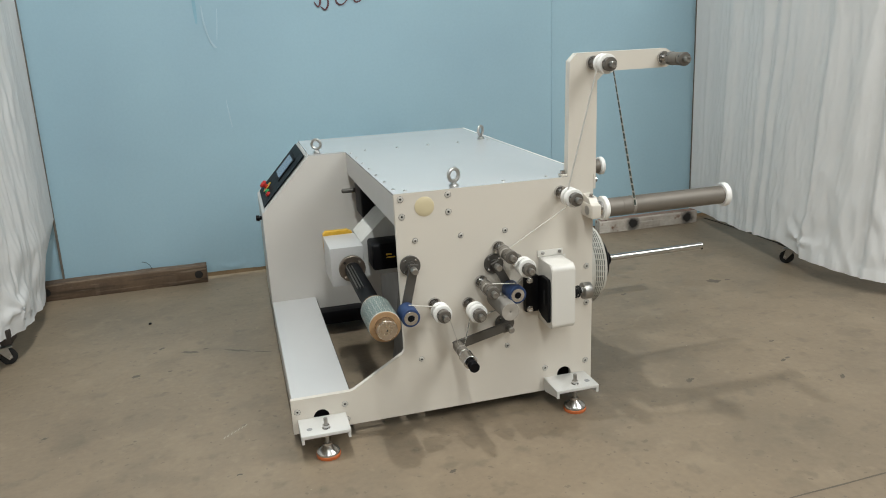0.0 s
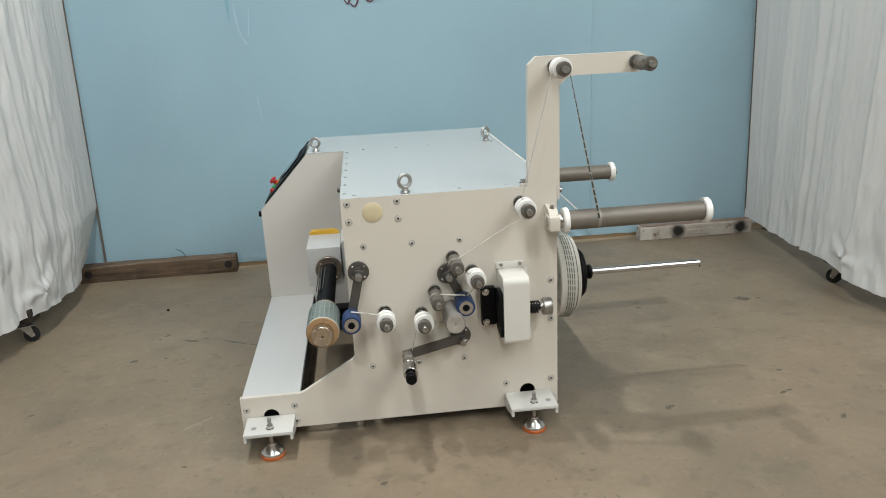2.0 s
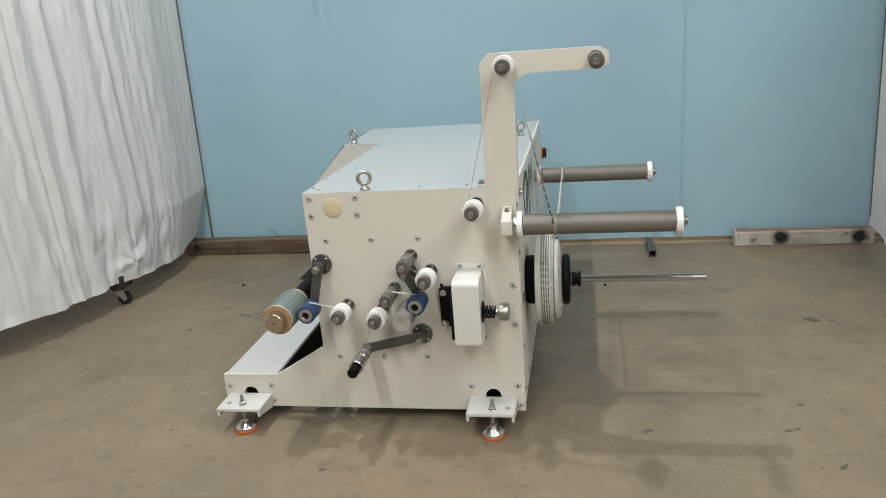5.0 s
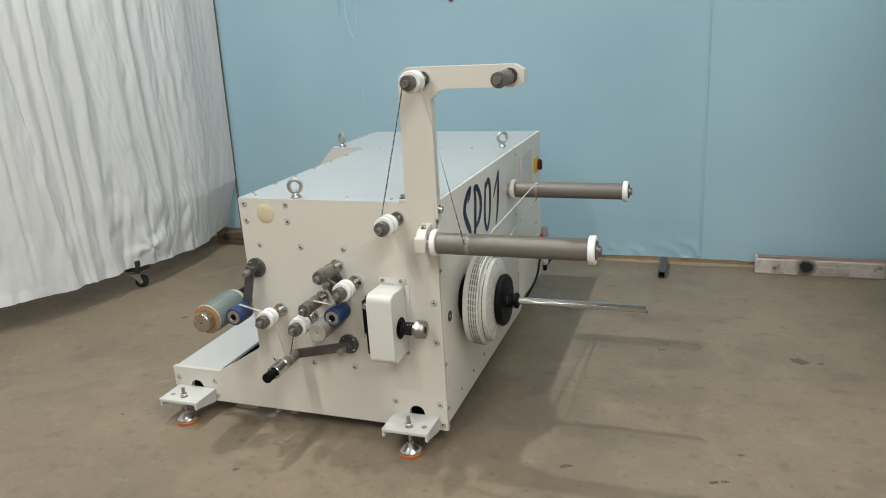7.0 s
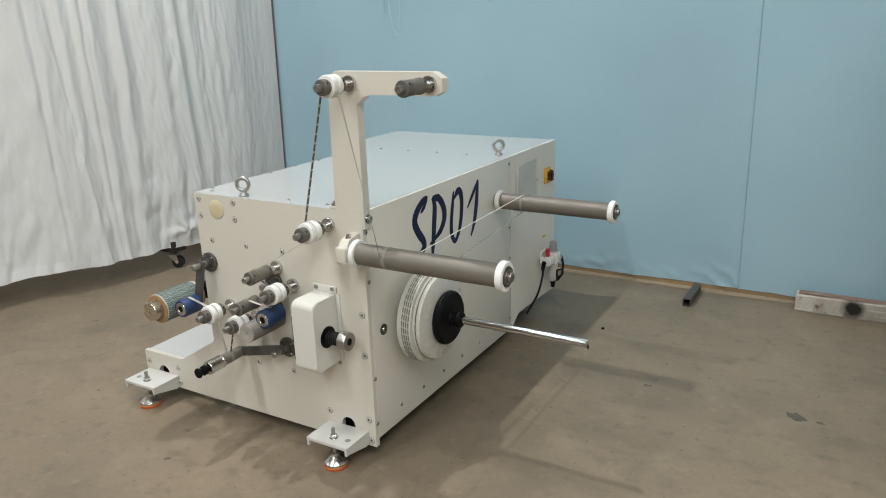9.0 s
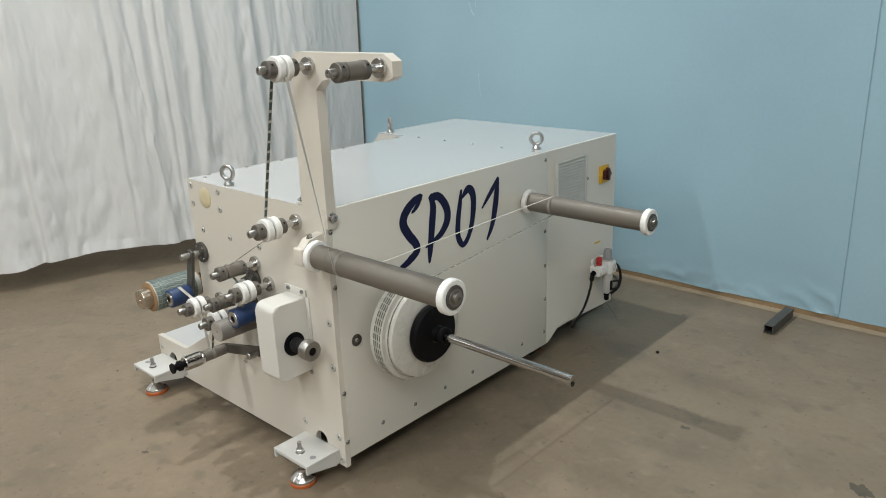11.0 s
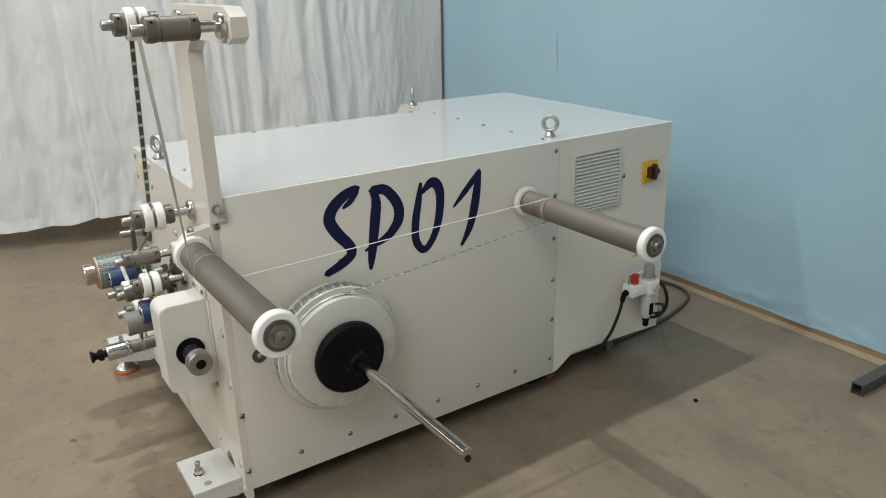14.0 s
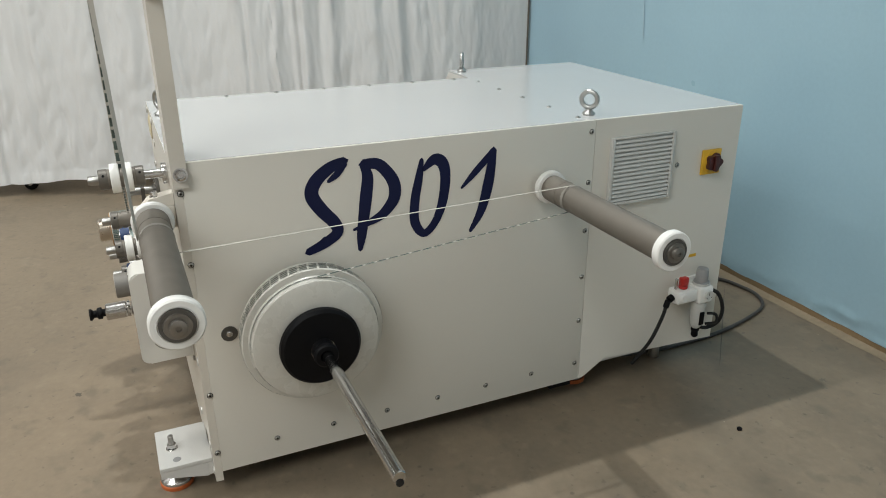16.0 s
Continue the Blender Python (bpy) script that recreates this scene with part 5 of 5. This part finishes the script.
# bands of small labels round the roll; neighbouring bands slant opposite ways, each label in two bars
ROWS, BAND = 22, 0.0152
for band in range(11):
    lean = 0.09 if band % 2 else -0.09
    for k in range(ROWS):
        for bar in (0.07, 0.53):
            quad = []
            for e, w in ((0, 0), (1, 0), (1, 1), (0, 1)):
                ang = (k + bar + 0.40 * w) * math.tau / ROWS + (e - 0.5) * lean
                quad.append((ang, 0.0025 + (band + 0.94 * e) * BAND))
            pm.bm.faces.new([pm.bm.verts.new((AX + 0.0598 * math.cos(t), 2.362 + d, AZ + 0.0598 * math.sin(t))) for t, d in quad])
tagged(part("print_pattern", pm, TEALINK, spool, "grey green printed labels"), kind="stuff")

web = thing("label_web", "narrow printed label strip threaded over the rollers", "label strip")


def strip(p, q, w, across, printed, across_end=None):
    """A thin strip from p to q; across: the direction of its width, which may turn toward another at its end."""
    p, q, a = Vector(p), Vector(q), Vector(across).normalized()
    e = Vector(across_end or across).normalized()
    d = q - p

    def side_at(t):
        k = t
        c = (a * (1 - k) + e * k).normalized()
        return c, d.cross(c).normalized() * 0.0003

    b, rings = Build(), []
    n = 24 if across_end else 1
    for i in range(n + 1):
        c, nrm = side_at(i / n)
        rings.append([b.bm.verts.new(p + d * i / n + c * s * w / 2 + nrm * h) for s, h in ((-1, -1), (1, -1), (1, 1), (-1, 1))])
    for u, v in zip(rings, rings[1:]):
        for k in range(4):
            b.bm.faces.new((u[k], v[k], v[(k + 1) % 4], u[(k + 1) % 4]))
    b.bm.faces.new(rings[0])
    b.bm.faces.new(rings[-1][::-1])
    part("strip", b, WEBPAPER, web)
    if printed:
        m = Build()
        k = max(1, int(d.length / 0.030))
        for i in range(k):
            for side in ((-1, 1) if printed == 2 else (printed,)):
                quad = []
                for t, s in (((i + 0.1) / k, -1), ((i + 0.84) / k, -1), ((i + 0.84) / k, 1), ((i + 0.1) / k, 1)):
                    c, nrm = side_at(t)
                    quad.append(m.bm.verts.new(p + d * t + c * s * w * 0.38 + nrm * side * 2.2))
                m.bm.faces.new(quad)
        tagged(part("print_pattern", m, GREENINK, web, "dark green printed marks"), kind="stuff")


X, Y = (1, 0, 0), (0, 1, 0)
strip((1.452, SY + 0.012, 0.668), (1.475, 3.53, 0.7395), 0.007, X, -1)
strip((1.475, 3.53, 0.8145), (1.472, 2.47, 0.7935), 0.006, X, 0)
strip((1.352, 2.424, 1.365), (1.468, 2.4365, 0.835), 0.0095, (0, -1, 0), 1, (0.86, -0.5, 0))
strip((1.290, 2.424, 1.385), (1.167, 2.424, 0.905), 0.012, Y, 1)
strip((1.185, 2.424, 0.876), (0.935, 2.424, 0.733), 0.006, Y, 1)
strip((0.94, 2.424, 0.692), (0.985, 2.424, 0.665), 0.011, Y, 1)
strip((1.0, 2.424, 0.622), (0.965, 2.43, 0.584), 0.011, Y, 0)
strip((0.838, 2.43, 0.601), (0.957, 2.43, 0.586), 0.012, Y, 0)
strip((0.535, 2.43, 0.5585), (0.655, 2.424, 0.5355), 0.012, Y, 0)
strip((0.682, 2.424, 0.511), (0.722, 2.42, 0.365), 0.009, Y, 0)
strip((0.775, 2.424, 0.490), (0.742, 2.42, 0.366), 0.009, Y, 2)
strip((0.815, 2.424, 0.475), (0.885, 2.43, 0.490), 0.009, Y, 2)
for x, y, z, a, r in ((1.471, 2.475, 0.831, (1, 0.0, 0), 0.0378), (1.475, 3.539, 0.777, (1, 0, 0), 0.0378), (0.922, 2.424, 0.708, (0, 1, 0), 0.0247), (0.848, 2.43, 0.577, (0, 1, 0), 0.0247), (0.732, 2.42, 0.345, (0, 1, 0), 0.0225)):
    part("strip", Build().lathe(Vector((x, y, z)) - Vector(a).normalized() * 0.006, a, [(0, r - 0.001), (0, r), (0.012, r), (0.012, r - 0.001)], 40), WEBFILM, web)

# hall lamps
for lamp_x, lamp_y, power in LAMPS:
    lamp = thing("ceiling_lamp", "round white hall lamp hanging below the ceiling", "ceiling lamp", "hall lamps")
    part("shade", Build().lathe((lamp_x, lamp_y, LAMP_Z), (0, 0, 1), [(0, 0), (0, 0.12), (0.01, 0.16), (0.05, 0.15), (0.09, 0.06), (0.12, 0.05), (0.12, 0)], 28), WHITE, lamp)
    part("hanger", Build().rod((lamp_x, lamp_y, LAMP_Z + 0.12), (lamp_x, lamp_y, 5.4), 0.006, 8), STEEL, lamp)
# frames round the added fill lights, which stay out of view
for lamp_x, lamp_y, power in FILL_LIGHTS:
    frame_ob = thing("rooflight", "frame of a wide unseen fill light added under the ceiling", "rooflight", "rooflights")
    for sx in (-1.55, 1.55):
        part("side_bar", Build().box((lamp_x + sx - 0.04, lamp_y - 2.6, 5.3), (lamp_x + sx + 0.04, lamp_y + 2.6, 5.399)), WHITE, frame_ob)
    for sy in (-2.55, 2.55):
        part("end_bar", Build().box((lamp_x - 1.5, lamp_y + sy - 0.04, 5.3), (lamp_x + 1.5, lamp_y + sy + 0.04, 5.399)), WHITE, frame_ob)

# dried drops, crumbs, a crack and a painted shadow line on the floor
DARK_MARK = material("dark_drop_and_shadow_line", (0.118, 0.096, 0.072), 0.5, spread=0.1, scale=20, fine=80, bump=0.0)
CHALK = material("pale_chalk_scuff", (0.42, 0.39, 0.33), 0.8, spread=0.1, scale=20, fine=80, bump=0.0)


def drop_mark(x, y, a, b, turn, mat, label, name="floor_mark"):
    def place(u, v):
        t = u * math.tau
        r = v * (0.9 + 0.6 * noise.noise((math.cos(t) * 1.7 + x * 9, math.sin(t) * 1.7 + y * 7, 2.0)) + 0.28 * noise.noise((math.cos(t) * 4.5 + x * 9, math.sin(t) * 4.5 + y * 7, 5.0)))
        p, q = math.cos(t) * r * a, math.sin(t) * r * b
        c, s = math.cos(turn), math.sin(turn)
        return (x + p * c - q * s, y + p * s + q * c, 0.0006)
    tagged(part(name, Build().grid(40, 2, place), mat), label, "floor stain", "dried marks on the floor")


for x, y, a, b, turn in ((-0.597, 3.44, 0.022, 0.015, 0.3), (-0.50, 3.746, 0.02, 0.011, 0.8), (-0.35, 3.64, 0.05, 0.014, -0.35), (-0.28, 3.66, 0.018, 0.008, 0.0), (-0.12, 3.575, 0.075, 0.010, -0.5), (0.0, 3.515, 0.05, 0.006, -0.45), (-0.53, 3.70, 0.01, 0.006, 0.4), (-0.44, 3.44, 0.012, 0.006, 0.2),
                        (2.42, 2.288, 0.024, 0.011, 0.9), (2.30, 2.515, 0.018, 0.010, 0.5), (2.335, 2.53, 0.016, 0.008, 0.2), (2.66, 3.56, 0.045, 0.032, 2.2), (2.745, 3.55, 0.017, 0.012, 0.0), (1.793, 2.49, 0.022, 0.014, 0.6), (2.39, 2.71, 0.014, 0.008, 0.1), (0.606, 2.167, 0.018, 0.009, 0.5), (2.06, 3.56, 0.02, 0.012, 0.3), (-0.136, 2.41, 0.012, 0.006, 0.0), (-0.9, 2.95, 0.014, 0.009, 0.5)):
    drop_mark(x, y, a, b, turn, DARK_MARK, "dark dried drop on the concrete floor")
for k in range(7):
    drop_mark(-0.19 + 0.014 * k, 2.70 + 0.012 * k, 0.012, 0.003, 1.1 + 0.1 * (k % 3), CHALK, "pale scuff on the concrete floor")
# thin shadow painted on the floor near the wall
drop_mark(1.10, 4.545, 0.33, 0.003, -0.77, DARK_MARK, "thin dark line on the concrete floor, crack in front, painted shadow behind")
# crack in the concrete in front of the machine
drop_mark(1.83, 1.647, 0.33, 0.004, 0.03, DARK_MARK, "thin dark line on the concrete floor, crack in front, painted shadow behind")
crumb = thing("floor_crumb", "small black crumb lying on the floor", "crumb", "crumbs on the floor")
part("grain", Build().lathe((0, 0, 0), (0, 0, 1), [(0, 0), (0, 0.008), (0.005, 0.009), (0.009, 0.005), (0.010, 0)], 7), BLACK, crumb)
crumb.matrix_basis = pose(1.683, 4.075, 0)
for x, y, a in ((-0.59, 4.14, 20),):
    copy_thing(crumb, pose(x, y, 0, 0, 0, a))
